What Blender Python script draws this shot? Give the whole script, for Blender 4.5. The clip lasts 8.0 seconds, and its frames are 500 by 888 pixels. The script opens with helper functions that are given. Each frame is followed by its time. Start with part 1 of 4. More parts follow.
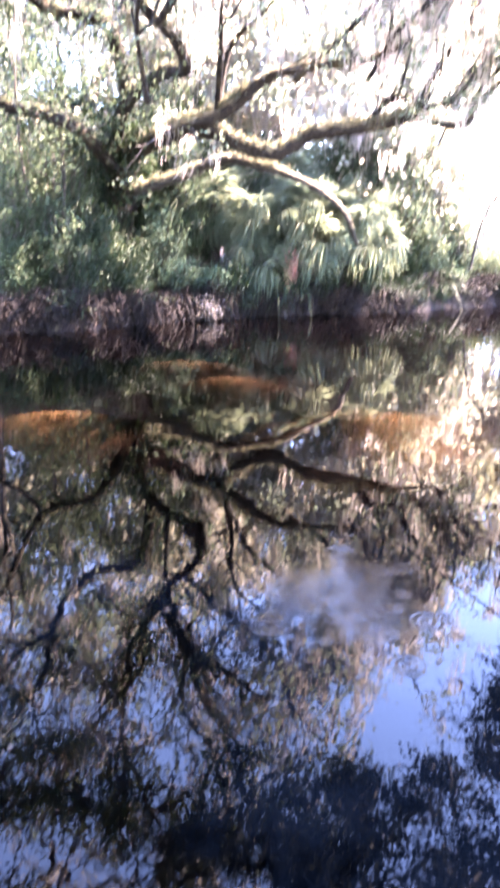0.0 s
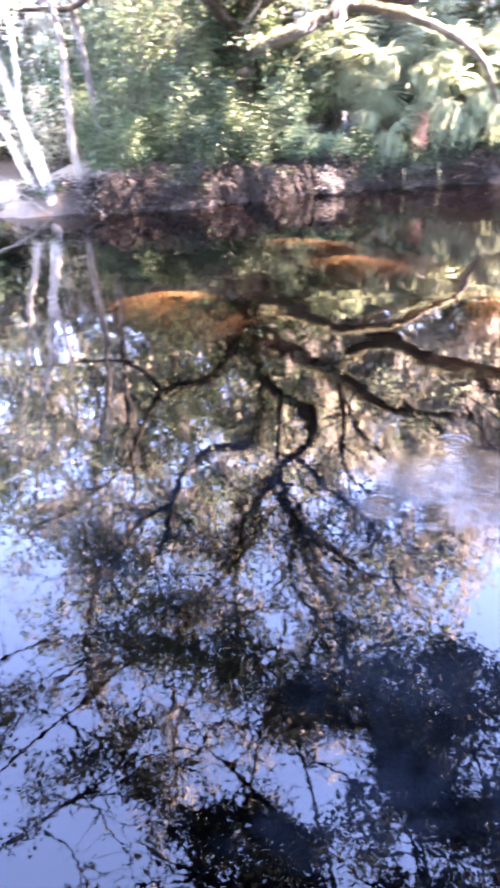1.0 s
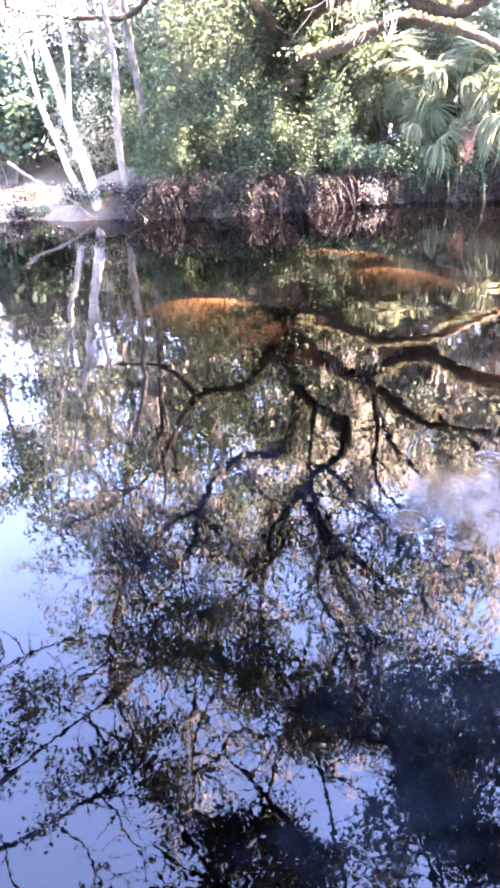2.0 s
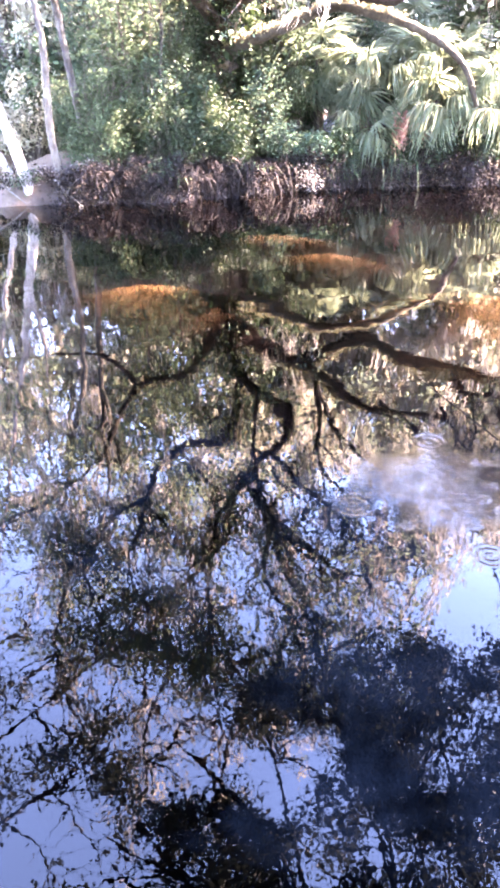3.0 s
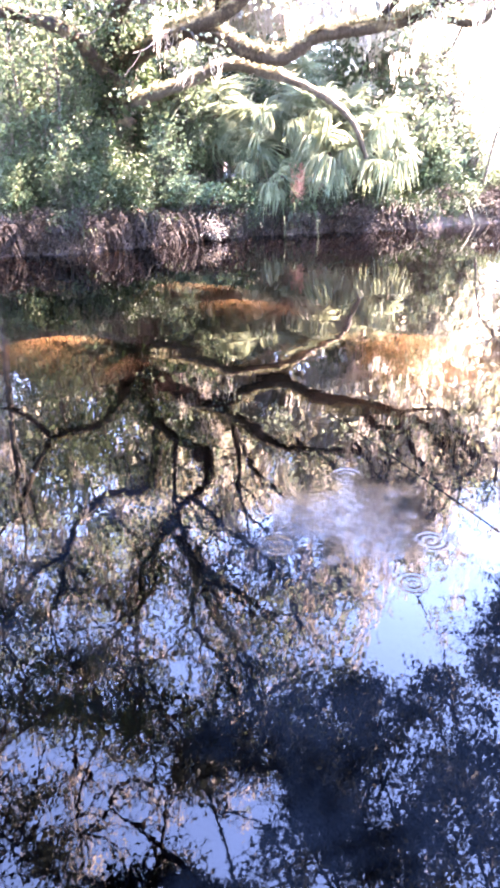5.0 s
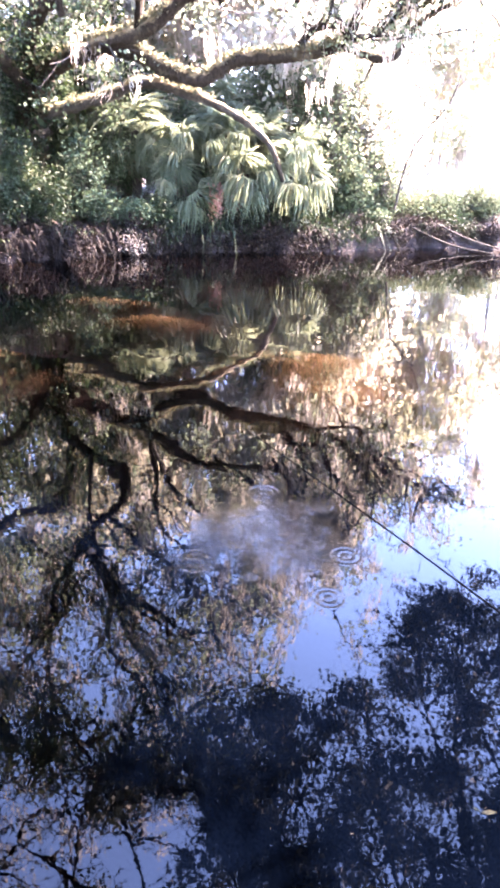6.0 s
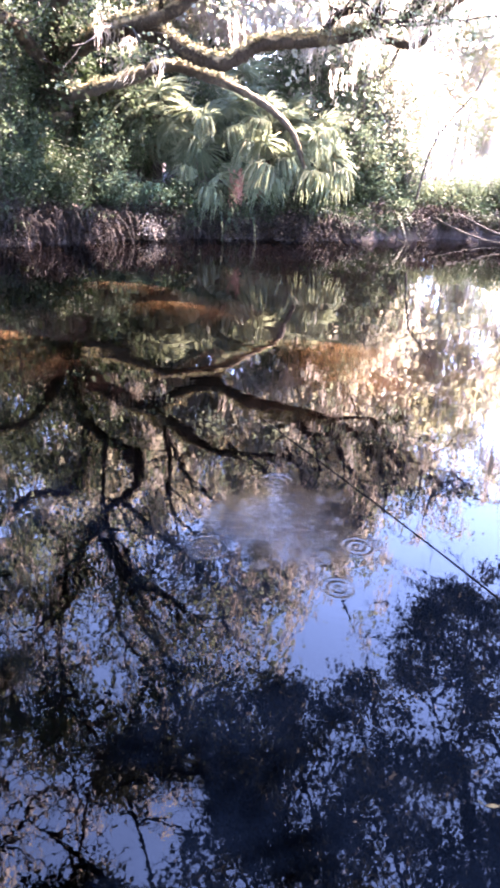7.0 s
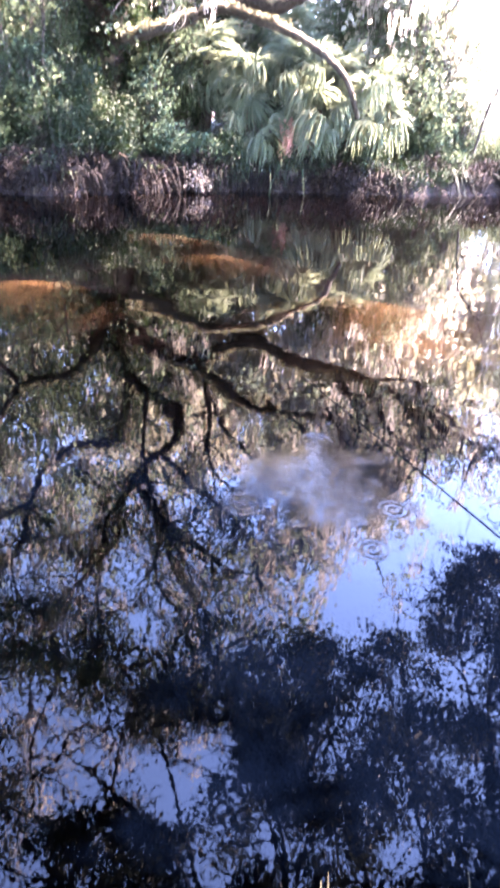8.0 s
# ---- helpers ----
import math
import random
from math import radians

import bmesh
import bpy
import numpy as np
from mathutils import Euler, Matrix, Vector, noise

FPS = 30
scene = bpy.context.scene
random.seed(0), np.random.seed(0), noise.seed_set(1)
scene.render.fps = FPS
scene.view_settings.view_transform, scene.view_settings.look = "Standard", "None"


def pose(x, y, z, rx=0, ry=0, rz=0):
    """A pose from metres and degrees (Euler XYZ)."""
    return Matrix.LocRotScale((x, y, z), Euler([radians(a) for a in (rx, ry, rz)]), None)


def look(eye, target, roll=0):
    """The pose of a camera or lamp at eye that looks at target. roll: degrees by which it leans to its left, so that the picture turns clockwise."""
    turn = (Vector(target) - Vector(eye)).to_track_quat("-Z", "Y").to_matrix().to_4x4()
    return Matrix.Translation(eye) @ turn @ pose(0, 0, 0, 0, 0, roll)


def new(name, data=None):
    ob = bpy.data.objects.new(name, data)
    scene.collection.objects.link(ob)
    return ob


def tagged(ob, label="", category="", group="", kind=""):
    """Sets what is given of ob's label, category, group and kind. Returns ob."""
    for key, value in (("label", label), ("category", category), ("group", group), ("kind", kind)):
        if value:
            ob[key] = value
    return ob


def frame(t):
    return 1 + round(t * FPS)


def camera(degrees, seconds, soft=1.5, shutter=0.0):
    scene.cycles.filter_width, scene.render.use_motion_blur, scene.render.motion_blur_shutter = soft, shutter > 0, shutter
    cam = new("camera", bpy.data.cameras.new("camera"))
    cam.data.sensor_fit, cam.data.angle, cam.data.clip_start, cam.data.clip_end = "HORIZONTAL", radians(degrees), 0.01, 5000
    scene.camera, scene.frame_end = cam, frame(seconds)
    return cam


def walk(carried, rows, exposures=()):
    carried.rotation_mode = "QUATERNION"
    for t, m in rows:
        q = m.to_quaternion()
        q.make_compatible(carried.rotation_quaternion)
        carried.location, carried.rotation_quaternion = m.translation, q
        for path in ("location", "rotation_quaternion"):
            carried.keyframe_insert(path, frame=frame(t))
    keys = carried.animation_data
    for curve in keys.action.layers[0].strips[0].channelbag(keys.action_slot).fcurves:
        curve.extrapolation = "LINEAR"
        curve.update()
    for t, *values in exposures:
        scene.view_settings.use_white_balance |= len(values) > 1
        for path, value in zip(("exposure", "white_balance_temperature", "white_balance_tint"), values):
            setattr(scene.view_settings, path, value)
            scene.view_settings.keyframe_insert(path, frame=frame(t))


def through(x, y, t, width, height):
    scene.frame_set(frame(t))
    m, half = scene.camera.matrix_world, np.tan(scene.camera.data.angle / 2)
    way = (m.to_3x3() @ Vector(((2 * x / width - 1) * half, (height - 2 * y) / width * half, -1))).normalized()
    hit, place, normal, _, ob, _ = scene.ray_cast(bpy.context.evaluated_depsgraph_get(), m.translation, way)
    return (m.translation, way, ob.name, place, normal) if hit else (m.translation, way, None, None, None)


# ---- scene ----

# ---- camera and walk: yaw, pitch, roll in degrees; the camera is held 2 m over the water ----
EYE = (0.0, 0.0, 2.0)
cam = camera(40.8, 8.0, soft=3.4, shutter=0.5)


def held(yaw, pitch, roll):
    y, p = radians(yaw), radians(pitch)
    aim = Vector(EYE) + Vector((-math.sin(y) * math.cos(p), math.cos(y) * math.cos(p), math.sin(p)))
    return look(EYE, aim, roll)


PATH = [
    (0, 5.76, -18.07, -0.48), (0.5, 9.82, -25.85, -2.62), (1, 16.52, -27.70, -3.18), (1.2, 19.25, -26.76, -2.89),
    (2.3, 19.18, -27.00, -1.75), (2.5, 16.82, -27.75, -1.54), (3, 14.19, -28.08, -1.13), (3.5, 13.41, -27.57, -1.54),
    (4, 11.05, -28.00, -1.48), (4.2, 10.40, -27.20, -1.90), (5.3, 5.61, -22.92, -1.13), (5.5, 4.99, -21.89, -1.01),
    (6, -1.12, -23.05, 1.84), (6.5, -0.96, -23.98, 2.95), (7, 0.13, -24.11, 2.84), (7.5, 2.60, -24.24, 3.21),
    (8, 3.63, -27.87, 3.40)]
walk(cam, [(t, held(a, b, c)) for t, a, b, c in PATH], exposures=[
    (0, 6.1, 6950, 38), (1, 7.05, 7450, 39), (4.2, 7.05, 7400, 39), (5.5, 6.79, 7080, 38), (6, 6.12, 7000, 38), (6.4, 5.65, 7000, 39), (7, 5.83, 7050, 39), (8, 6.34, 6800, 39)])

# ---- daylight ----
SUN_AZ, SUN_EL = radians(58), radians(47)     # azimuth from +y towards +x
world = bpy.data.worlds.new("sky")
scene.world = world
world.use_nodes = True
wn = world.node_tree.nodes
sky = wn.new("ShaderNodeTexSky")
sky.sky_type, sky.sun_disc, sky.sun_elevation, sky.sun_rotation = "NISHITA", False, SUN_EL, SUN_AZ
sky.air_density, sky.dust_density, sky.ozone_density = 0.75, 0.0, 4.0
world.node_tree.links.new(sky.outputs[0], wn["Background"].inputs[0])
wn["Background"].inputs[1].default_value = 0.15
sun = new("sun", bpy.data.lights.new("sun", "SUN"))
sun.data.energy, sun.data.angle, sun.data.color = 3.7, radians(0.6), (1.0, 0.93, 0.82)
sun.matrix_world = look((math.sin(SUN_AZ) * 40, math.cos(SUN_AZ) * 40, math.tan(SUN_EL) * 40), (0, 0, 0))

# ---- materials ----


def shader(name):
    m = bpy.data.materials.new(name)
    m.use_nodes = True
    nt = m.node_tree
    return m, nt, nt.nodes["Principled BSDF"]


def link(nt, a, b):
    nt.links.new(a, b)


def ramp(nt, fac, stops):
    r = nt.nodes.new("ShaderNodeValToRGB")
    el = r.color_ramp.elements
    while len(el) < len(stops):
        el.new(0.5)
    for e, (p, c) in zip(el, stops):
        e.position, e.color = p, (*c, 1)
    link(nt, fac, r.inputs[0])
    return r.outputs[0]


def noise_at(nt, scale, detail=4, rough=0.6, vec=None):
    n = nt.nodes.new("ShaderNodeTexNoise")
    n.inputs["Scale"].default_value, n.inputs["Detail"].default_value, n.inputs["Roughness"].default_value = scale, detail, rough
    if vec is None:
        vec = nt.nodes.new("ShaderNodeTexCoord").outputs["Object"]
    link(nt, vec, n.inputs["Vector"])
    return n.outputs["Fac"]


def mixed(nt, fac, a, b, kind="MIX"):
    m = nt.nodes.new("ShaderNodeMix")
    m.data_type, m.blend_type = "RGBA", kind
    for socket, v in ((m.inputs[0], fac), (m.inputs[6], a), (m.inputs[7], b)):
        if isinstance(v, (int, float)):
            socket.default_value = v
        elif isinstance(v, tuple):
            socket.default_value = (*v, 1)
        else:
            link(nt, v, socket)
    return m.outputs[2]


def bump(nt, bsdf, height, strength=0.4, distance=0.02):
    b = nt.nodes.new("ShaderNodeBump")
    b.inputs["Strength"].default_value, b.inputs["Distance"].default_value = strength, distance
    link(nt, height, b.inputs["Height"])
    link(nt, b.outputs[0], bsdf.inputs["Normal"])


def leaf_material(name, stops, through_colour, through=0.35, rough=0.45):
    """Thin leaf: varied colour leaf by leaf and clump by clump, part of the light passes through."""
    m, nt, b = shader(name)
    g = nt.nodes.new("ShaderNodeNewGeometry")
    c = ramp(nt, g.outputs["Random Per Island"], stops)
    big = noise_at(nt, 0.9, 2)
    c = mixed(nt, big, c, (0.6, 0.62, 0.5), "MULTIPLY")
    link(nt, c, b.inputs["Base Color"])
    b.inputs["Roughness"].default_value = rough
    b.inputs["Specular IOR Level"].default_value = 0.5 if rough < 0.6 else 0.1
    t = nt.nodes.new("ShaderNodeBsdfTranslucent")
    t.inputs[0].default_value = (*through_colour, 1)
    mx = nt.nodes.new("ShaderNodeMixShader")
    mx.inputs[0].default_value = through
    link(nt, b.outputs[0], mx.inputs[1])
    link(nt, t.outputs[0], mx.inputs[2])
    link(nt, mx.outputs[0], nt.nodes["Material Output"].inputs[0])
    return m


def bark_material(name, dark, light, patch, scale=1.0, tops=None):
    m, nt, b = shader(name)
    co = nt.nodes.new("ShaderNodeTexCoord").outputs["Object"]
    mp = nt.nodes.new("ShaderNodeMapping")
    mp.inputs["Scale"].default_value = (7 * scale, 7 * scale, 2 * scale)
    link(nt, co, mp.inputs[0])
    ridge = noise_at(nt, 3, 6, 0.65, mp.outputs[0])
    c = ramp(nt, ridge, [(0.3, dark), (0.7, light)])
    lichen = ramp(nt, noise_at(nt, 2.2 * scale, 5, 0.7), [(0.52, (0, 0, 0)), (0.66, (1, 1, 1))])
    c = mixed(nt, lichen, c, patch)
    if tops:      # dry fern and lichen on a limb's upper side, lightened to paint in sunlight
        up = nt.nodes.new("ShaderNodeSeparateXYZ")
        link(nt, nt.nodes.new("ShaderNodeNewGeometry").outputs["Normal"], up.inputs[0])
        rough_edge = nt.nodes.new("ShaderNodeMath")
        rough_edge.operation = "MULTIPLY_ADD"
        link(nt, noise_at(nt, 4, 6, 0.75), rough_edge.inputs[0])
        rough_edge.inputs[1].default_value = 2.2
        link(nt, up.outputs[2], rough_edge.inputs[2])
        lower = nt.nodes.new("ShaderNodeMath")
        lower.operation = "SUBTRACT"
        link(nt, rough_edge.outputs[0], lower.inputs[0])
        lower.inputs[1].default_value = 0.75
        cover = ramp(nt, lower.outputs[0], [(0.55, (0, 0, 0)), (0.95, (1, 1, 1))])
        lit_growth = ramp(nt, noise_at(nt, 30, 4, 0.7), [(0.3, tuple(v * 0.5 for v in tops)), (0.65, tops)])
        c = mixed(nt, cover, c, lit_growth)
    link(nt, c, b.inputs["Base Color"])
    b.inputs["Roughness"].default_value = 0.9
    b.inputs["Specular IOR Level"].default_value = 0.2
    bump(nt, b, ridge, 0.9, 0.03)
    return m


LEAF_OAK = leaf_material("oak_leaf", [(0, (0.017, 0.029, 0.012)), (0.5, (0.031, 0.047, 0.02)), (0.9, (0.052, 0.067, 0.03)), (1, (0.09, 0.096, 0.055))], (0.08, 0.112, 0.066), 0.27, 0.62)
LEAF_CROWN = leaf_material("crown_leaf", [(0, (0.034, 0.05, 0.026)), (0.5, (0.066, 0.088, 0.05)), (0.85, (0.11, 0.128, 0.084)), (1, (0.22, 0.22, 0.17))], (0.235, 0.285, 0.185), 0.5, 0.7)
LEAF_NEAR = leaf_material("near_leaf", [(0, (0.028, 0.037, 0.034)), (0.6, (0.045, 0.057, 0.05)), (1, (0.07, 0.08, 0.07))], (0.055, 0.068, 0.06), 0.2, 0.65)
# base colours lowered so that foliage in shade is dark by paint
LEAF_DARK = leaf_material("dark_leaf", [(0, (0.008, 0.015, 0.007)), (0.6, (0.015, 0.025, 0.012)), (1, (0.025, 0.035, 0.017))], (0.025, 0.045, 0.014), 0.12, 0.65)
LEAF_BLUE = leaf_material("shrub_leaf", [(0, (0.018, 0.034, 0.022)), (0.5, (0.03, 0.055, 0.034)), (1, (0.05, 0.078, 0.048))], (0.072, 0.106, 0.062), 0.26, 0.62)
LEAF_BRIGHT = leaf_material("bright_leaf", [(0, (0.028, 0.047, 0.02)), (0.5, (0.048, 0.073, 0.034)), (1, (0.095, 0.112, 0.058))], (0.105, 0.13, 0.078), 0.3, 0.62)
# pale leaf colours: the sun on the trees behind is put into them
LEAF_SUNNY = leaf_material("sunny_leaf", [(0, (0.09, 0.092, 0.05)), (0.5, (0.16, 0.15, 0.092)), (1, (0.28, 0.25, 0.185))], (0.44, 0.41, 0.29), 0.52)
LEAF_SUNLIT_GLADE = leaf_material("sunlit_glade_leaf", [(0, (0.13, 0.135, 0.065)), (0.5, (0.21, 0.205, 0.12)), (1, (0.34, 0.31, 0.21))], (0.5, 0.49, 0.3), 0.6, 0.8)
LEAF_FERN = leaf_material("limb_fern", [(0, (0.07, 0.066, 0.04)), (0.6, (0.135, 0.126, 0.082)), (1, (0.22, 0.2, 0.145))], (0.17, 0.165, 0.1), 0.3, 0.8)
LEAF_STRAW = leaf_material("straw_leaf", [(0, (0.022, 0.019, 0.01)), (0.5, (0.036, 0.031, 0.016)), (1, (0.055, 0.046, 0.025))], (0.04, 0.033, 0.016), 0.25, 0.8)
LEAF_DRY = leaf_material("dry_leaf", [(0, (0.045, 0.038, 0.034)), (0.5, (0.11, 0.093, 0.085)), (1, (0.25, 0.22, 0.205))], (0.2, 0.17, 0.15), 0.25, 0.7)
# dry brown growth, darkened to near black to include the bank's shade
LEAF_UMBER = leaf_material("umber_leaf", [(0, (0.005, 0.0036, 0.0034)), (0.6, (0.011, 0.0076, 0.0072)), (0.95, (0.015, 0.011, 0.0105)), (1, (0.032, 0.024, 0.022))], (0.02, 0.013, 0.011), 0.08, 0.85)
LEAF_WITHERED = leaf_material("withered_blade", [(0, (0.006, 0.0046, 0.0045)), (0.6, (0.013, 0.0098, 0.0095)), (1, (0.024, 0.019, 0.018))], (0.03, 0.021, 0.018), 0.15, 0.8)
LEAF_PALM = leaf_material("palm_blade", [(0, (0.036, 0.052, 0.034)), (0.6, (0.062, 0.082, 0.053)), (0.86, (0.125, 0.135, 0.09)), (1, (0.3, 0.265, 0.185))], (0.18, 0.21, 0.125), 0.4, 0.62)
LEAF_PALM_DEAD = leaf_material("dead_palm_blade", [(0, (0.07, 0.045, 0.032)), (1, (0.22, 0.16, 0.115))], (0.16, 0.10, 0.06), 0.2, 0.7)
MOSS = leaf_material("spanish_moss", [(0, (0.19, 0.168, 0.145)), (0.6, (0.29, 0.26, 0.225)), (1, (0.4, 0.36, 0.31))], (0.66, 0.58, 0.49), 0.6, 0.9)
BARK_OAK = bark_material("oak_bark", (0.006, 0.004, 0.0025), (0.026, 0.017, 0.010), (0.075, 0.058, 0.032))
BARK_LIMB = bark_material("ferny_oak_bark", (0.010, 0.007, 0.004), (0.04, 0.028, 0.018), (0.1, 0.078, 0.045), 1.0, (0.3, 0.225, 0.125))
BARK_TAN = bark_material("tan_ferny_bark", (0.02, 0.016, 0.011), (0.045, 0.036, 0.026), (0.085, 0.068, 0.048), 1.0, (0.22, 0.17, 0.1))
BARK_PALE = bark_material("pale_bark", (0.035, 0.027, 0.02), (0.1, 0.085, 0.068), (0.16, 0.142, 0.12))
# lightened bark, so the clearing's trunks look sunlit by colour alone
BARK_SUN = bark_material("sunlit_bark", (0.2, 0.17, 0.14), (0.4, 0.36, 0.3), (0.5, 0.46, 0.4))
BARK_BIRCH = bark_material("sunlit_pale_bark", (0.1, 0.08, 0.068), (0.27, 0.23, 0.205), (0.38, 0.335, 0.3))
BARK_GREY = bark_material("grey_bark", (0.012, 0.010, 0.008), (0.05, 0.043, 0.036), (0.1, 0.09, 0.078))
BARK_DARK = bark_material("dark_bark", (0.010, 0.008, 0.006), (0.035, 0.027, 0.02), (0.06, 0.052, 0.04))


def earth():
    m, nt, b = shader("earth")
    # dark mud, its colour lowered further for the shade on the bank
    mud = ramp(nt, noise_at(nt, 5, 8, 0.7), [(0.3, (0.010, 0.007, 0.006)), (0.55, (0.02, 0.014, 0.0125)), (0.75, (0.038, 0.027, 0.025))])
    litter = ramp(nt, noise_at(nt, 22, 3, 0.8), [(0.35, (0.02, 0.013, 0.011)), (0.6, (0.045, 0.032, 0.026)), (0.8, (0.11, 0.083, 0.072))])
    c = mixed(nt, ramp(nt, noise_at(nt, 1.3, 4), [(0.42, (0, 0, 0)), (0.58, (1, 1, 1))]), mud, litter)
    sand = ramp(nt, noise_at(nt, 9, 6, 0.7), [(0.3, (0.46, 0.31, 0.18)), (0.7, (0.68, 0.5, 0.315))])
    at = nt.nodes.new("ShaderNodeAttribute")
    at.attribute_name = "sand"
    drift = nt.nodes.new("ShaderNodeMath")
    drift.operation = "MULTIPLY"
    link(nt, at.outputs["Fac"], drift.inputs[0])
    link(nt, ramp(nt, noise_at(nt, 1.1, 2, 0.5), [(0.36, (0.75, 0.75, 0.75)), (0.6, (1, 1, 1))]), drift.inputs[1])
    c = mixed(nt, drift.outputs[0], c, sand)
    # blue on the dark bed imitates the haze that lifts the black reflections
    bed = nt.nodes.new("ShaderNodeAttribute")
    bed.attribute_name = "muck_veil"
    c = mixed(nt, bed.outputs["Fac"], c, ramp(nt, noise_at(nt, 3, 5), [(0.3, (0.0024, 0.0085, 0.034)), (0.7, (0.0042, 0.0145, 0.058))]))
    link(nt, c, b.inputs["Base Color"])
    b.inputs["Roughness"].default_value = 0.95
    damp = nt.nodes.new("ShaderNodeMapRange")      # the veiled part of the bed has no sheen
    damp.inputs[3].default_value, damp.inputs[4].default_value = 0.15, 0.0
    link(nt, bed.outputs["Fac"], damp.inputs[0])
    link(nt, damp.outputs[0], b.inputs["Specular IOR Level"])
    bump(nt, b, noise_at(nt, 14, 8, 0.75), 0.7, 0.06)
    return m


EARTH = earth()
RINGS = [(-0.21, 3.07, 0.13), (0.47, 2.77, 0.1), (0.08, 2.94, 0.05), (0.61, 3.16, 0.11), (0.46, 3.27, 0.07), (0.2, 3.28, 0.06), (0.3, 3.13, 0.06), (0.55, 3.73, 0.1), (0.18, 3.9, 0.13), (0.71, 3.2, 0.06), (0.12, 3.45, 0.08), (0.36, 3.36, 0.05), (0.42, 3.02, 0.05), (0.26, 3.02, 0.04), (-0.02, 3.3, 0.07), (0.52, 3.42, 0.06)]
RIPPLED = (0.2, 3.4)      # where small fish break the surface


def water_material():
    m, nt, b = shader("tannin_water")
    b.inputs["Base Color"].default_value = (0.0013, 0.0008, 0.00045, 1)
    b.inputs["Roughness"].default_value = 0.0
    b.inputs["IOR"].default_value = 1.268
    b.inputs["Transmission Weight"].default_value = 1.0
    co = nt.nodes.new("ShaderNodeTexCoord").outputs["Object"]
    slow = noise_at(nt, 1.1, 2, 0.4, co)
    fine = noise_at(nt, 9, 3, 0.5, co)
    # one rough patch with small crossing wavelets
    d = nt.nodes.new("ShaderNodeVectorMath")
    d.operation = "DISTANCE"
    link(nt, co, d.inputs[0])
    d.inputs[1].default_value = (*RIPPLED, 0)
    wob = nt.nodes.new("ShaderNodeMath")
    wob.operation = "MULTIPLY_ADD"
    link(nt, noise_at(nt, 2.5, 3, 0.6, co), wob.inputs[0])
    wob.inputs[1].default_value = 0.5
    link(nt, d.outputs["Value"], wob.inputs[2])
    patch = ramp(nt, wob.outputs[0], [(0.46, (1, 1, 1)), (0.72, (0, 0, 0))])
    cross = nt.nodes.new("ShaderNodeMapping")      # wavelets lie across the breeze
    cross.inputs["Rotation"].default_value, cross.inputs["Scale"].default_value = (0, 0, 0.35), (9, 24, 1)
    link(nt, co, cross.inputs[0])
    small = noise_at(nt, 1.5, 2, 0.5, cross.outputs[0])
    s1 = nt.nodes.new("ShaderNodeMath")
    s1.operation = "MULTIPLY"
    link(nt, patch, s1.inputs[0])
    link(nt, small, s1.inputs[1])
    b1 = nt.nodes.new("ShaderNodeBump")
    b1.inputs["Strength"].default_value, b1.inputs["Distance"].default_value = 1.0, 0.006
    link(nt, slow, b1.inputs["Height"])
    b2 = nt.nodes.new("ShaderNodeBump")
    b2.inputs["Strength"].default_value, b2.inputs["Distance"].default_value = 1.0, 0.0003
    link(nt, fine, b2.inputs["Height"])
    link(nt, b1.outputs[0], b2.inputs["Normal"])
    b3 = nt.nodes.new("ShaderNodeBump")
    b3.inputs["Strength"].default_value, b3.inputs["Distance"].default_value = 1.0, 0.0019
    link(nt, s1.outputs[0], b3.inputs["Height"])
    link(nt, b2.outputs[0], b3.inputs["Normal"])
    last = b3.outputs[0]
    for rx, ry, reach in RINGS:
        e = nt.nodes.new("ShaderNodeVectorMath")
        e.operation = "DISTANCE"
        link(nt, co, e.inputs[0])
        e.inputs[1].default_value = (rx, ry, 0)
        wave = nt.nodes.new("ShaderNodeMath")
        wave.operation = "MULTIPLY"
        link(nt, e.outputs["Value"], wave.inputs[0])
        wave.inputs[1].default_value = 6.2832 * 2.6 / reach
        sine = nt.nodes.new("ShaderNodeMath")
        sine.operation = "SINE"
        link(nt, wave.outputs[0], sine.inputs[0])
        fade = nt.nodes.new("ShaderNodeMapRange")
        fade.interpolation_type = "SMOOTHSTEP"
        link(nt, e.outputs["Value"], fade.inputs[0])
        fade.inputs[1].default_value, fade.inputs[2].default_value = reach * 0.65, reach
        fade.inputs[3].default_value, fade.inputs[4].default_value = 1, 0
        both = nt.nodes.new("ShaderNodeMath")
        both.operation = "MULTIPLY"
        link(nt, sine.outputs[0], both.inputs[0])
        link(nt, fade.outputs[0], both.inputs[1])
        r = nt.nodes.new("ShaderNodeBump")
        r.inputs["Strength"].default_value, r.inputs["Distance"].default_value = 1.0, 0.00045 * reach / 0.1
        link(nt, both.outputs[0], r.inputs["Height"])
        link(nt, last, r.inputs["Normal"])
        last = r.outputs[0]
    link(nt, last, b.inputs["Normal"])
    return m


WATER = water_material()

# ---- mesh tools ----


def mesh_of(name, V, Q, material, smooth=False):
    V, Q = np.asarray(V, np.float32).reshape(-1, 3), np.asarray(Q, np.int32).reshape(-1, 4)
    me = bpy.data.meshes.new(name)
    me.vertices.add(len(V))
    me.vertices.foreach_set("co", V.ravel())
    me.loops.add(Q.size)
    me.loops.foreach_set("vertex_index", Q.ravel())
    me.polygons.add(len(Q))
    me.polygons.foreach_set("loop_start", np.arange(len(Q), dtype=np.int32) * 4)
    if smooth:
        me.polygons.foreach_set("use_smooth", np.ones(len(Q), bool))
    me.materials.append(material)
    me.update(calc_edges=True)
    me.validate()
    return me


STUFF = ("twig_spray", "stem_clump", "crown", "foliage", "moss", "frond_clump")


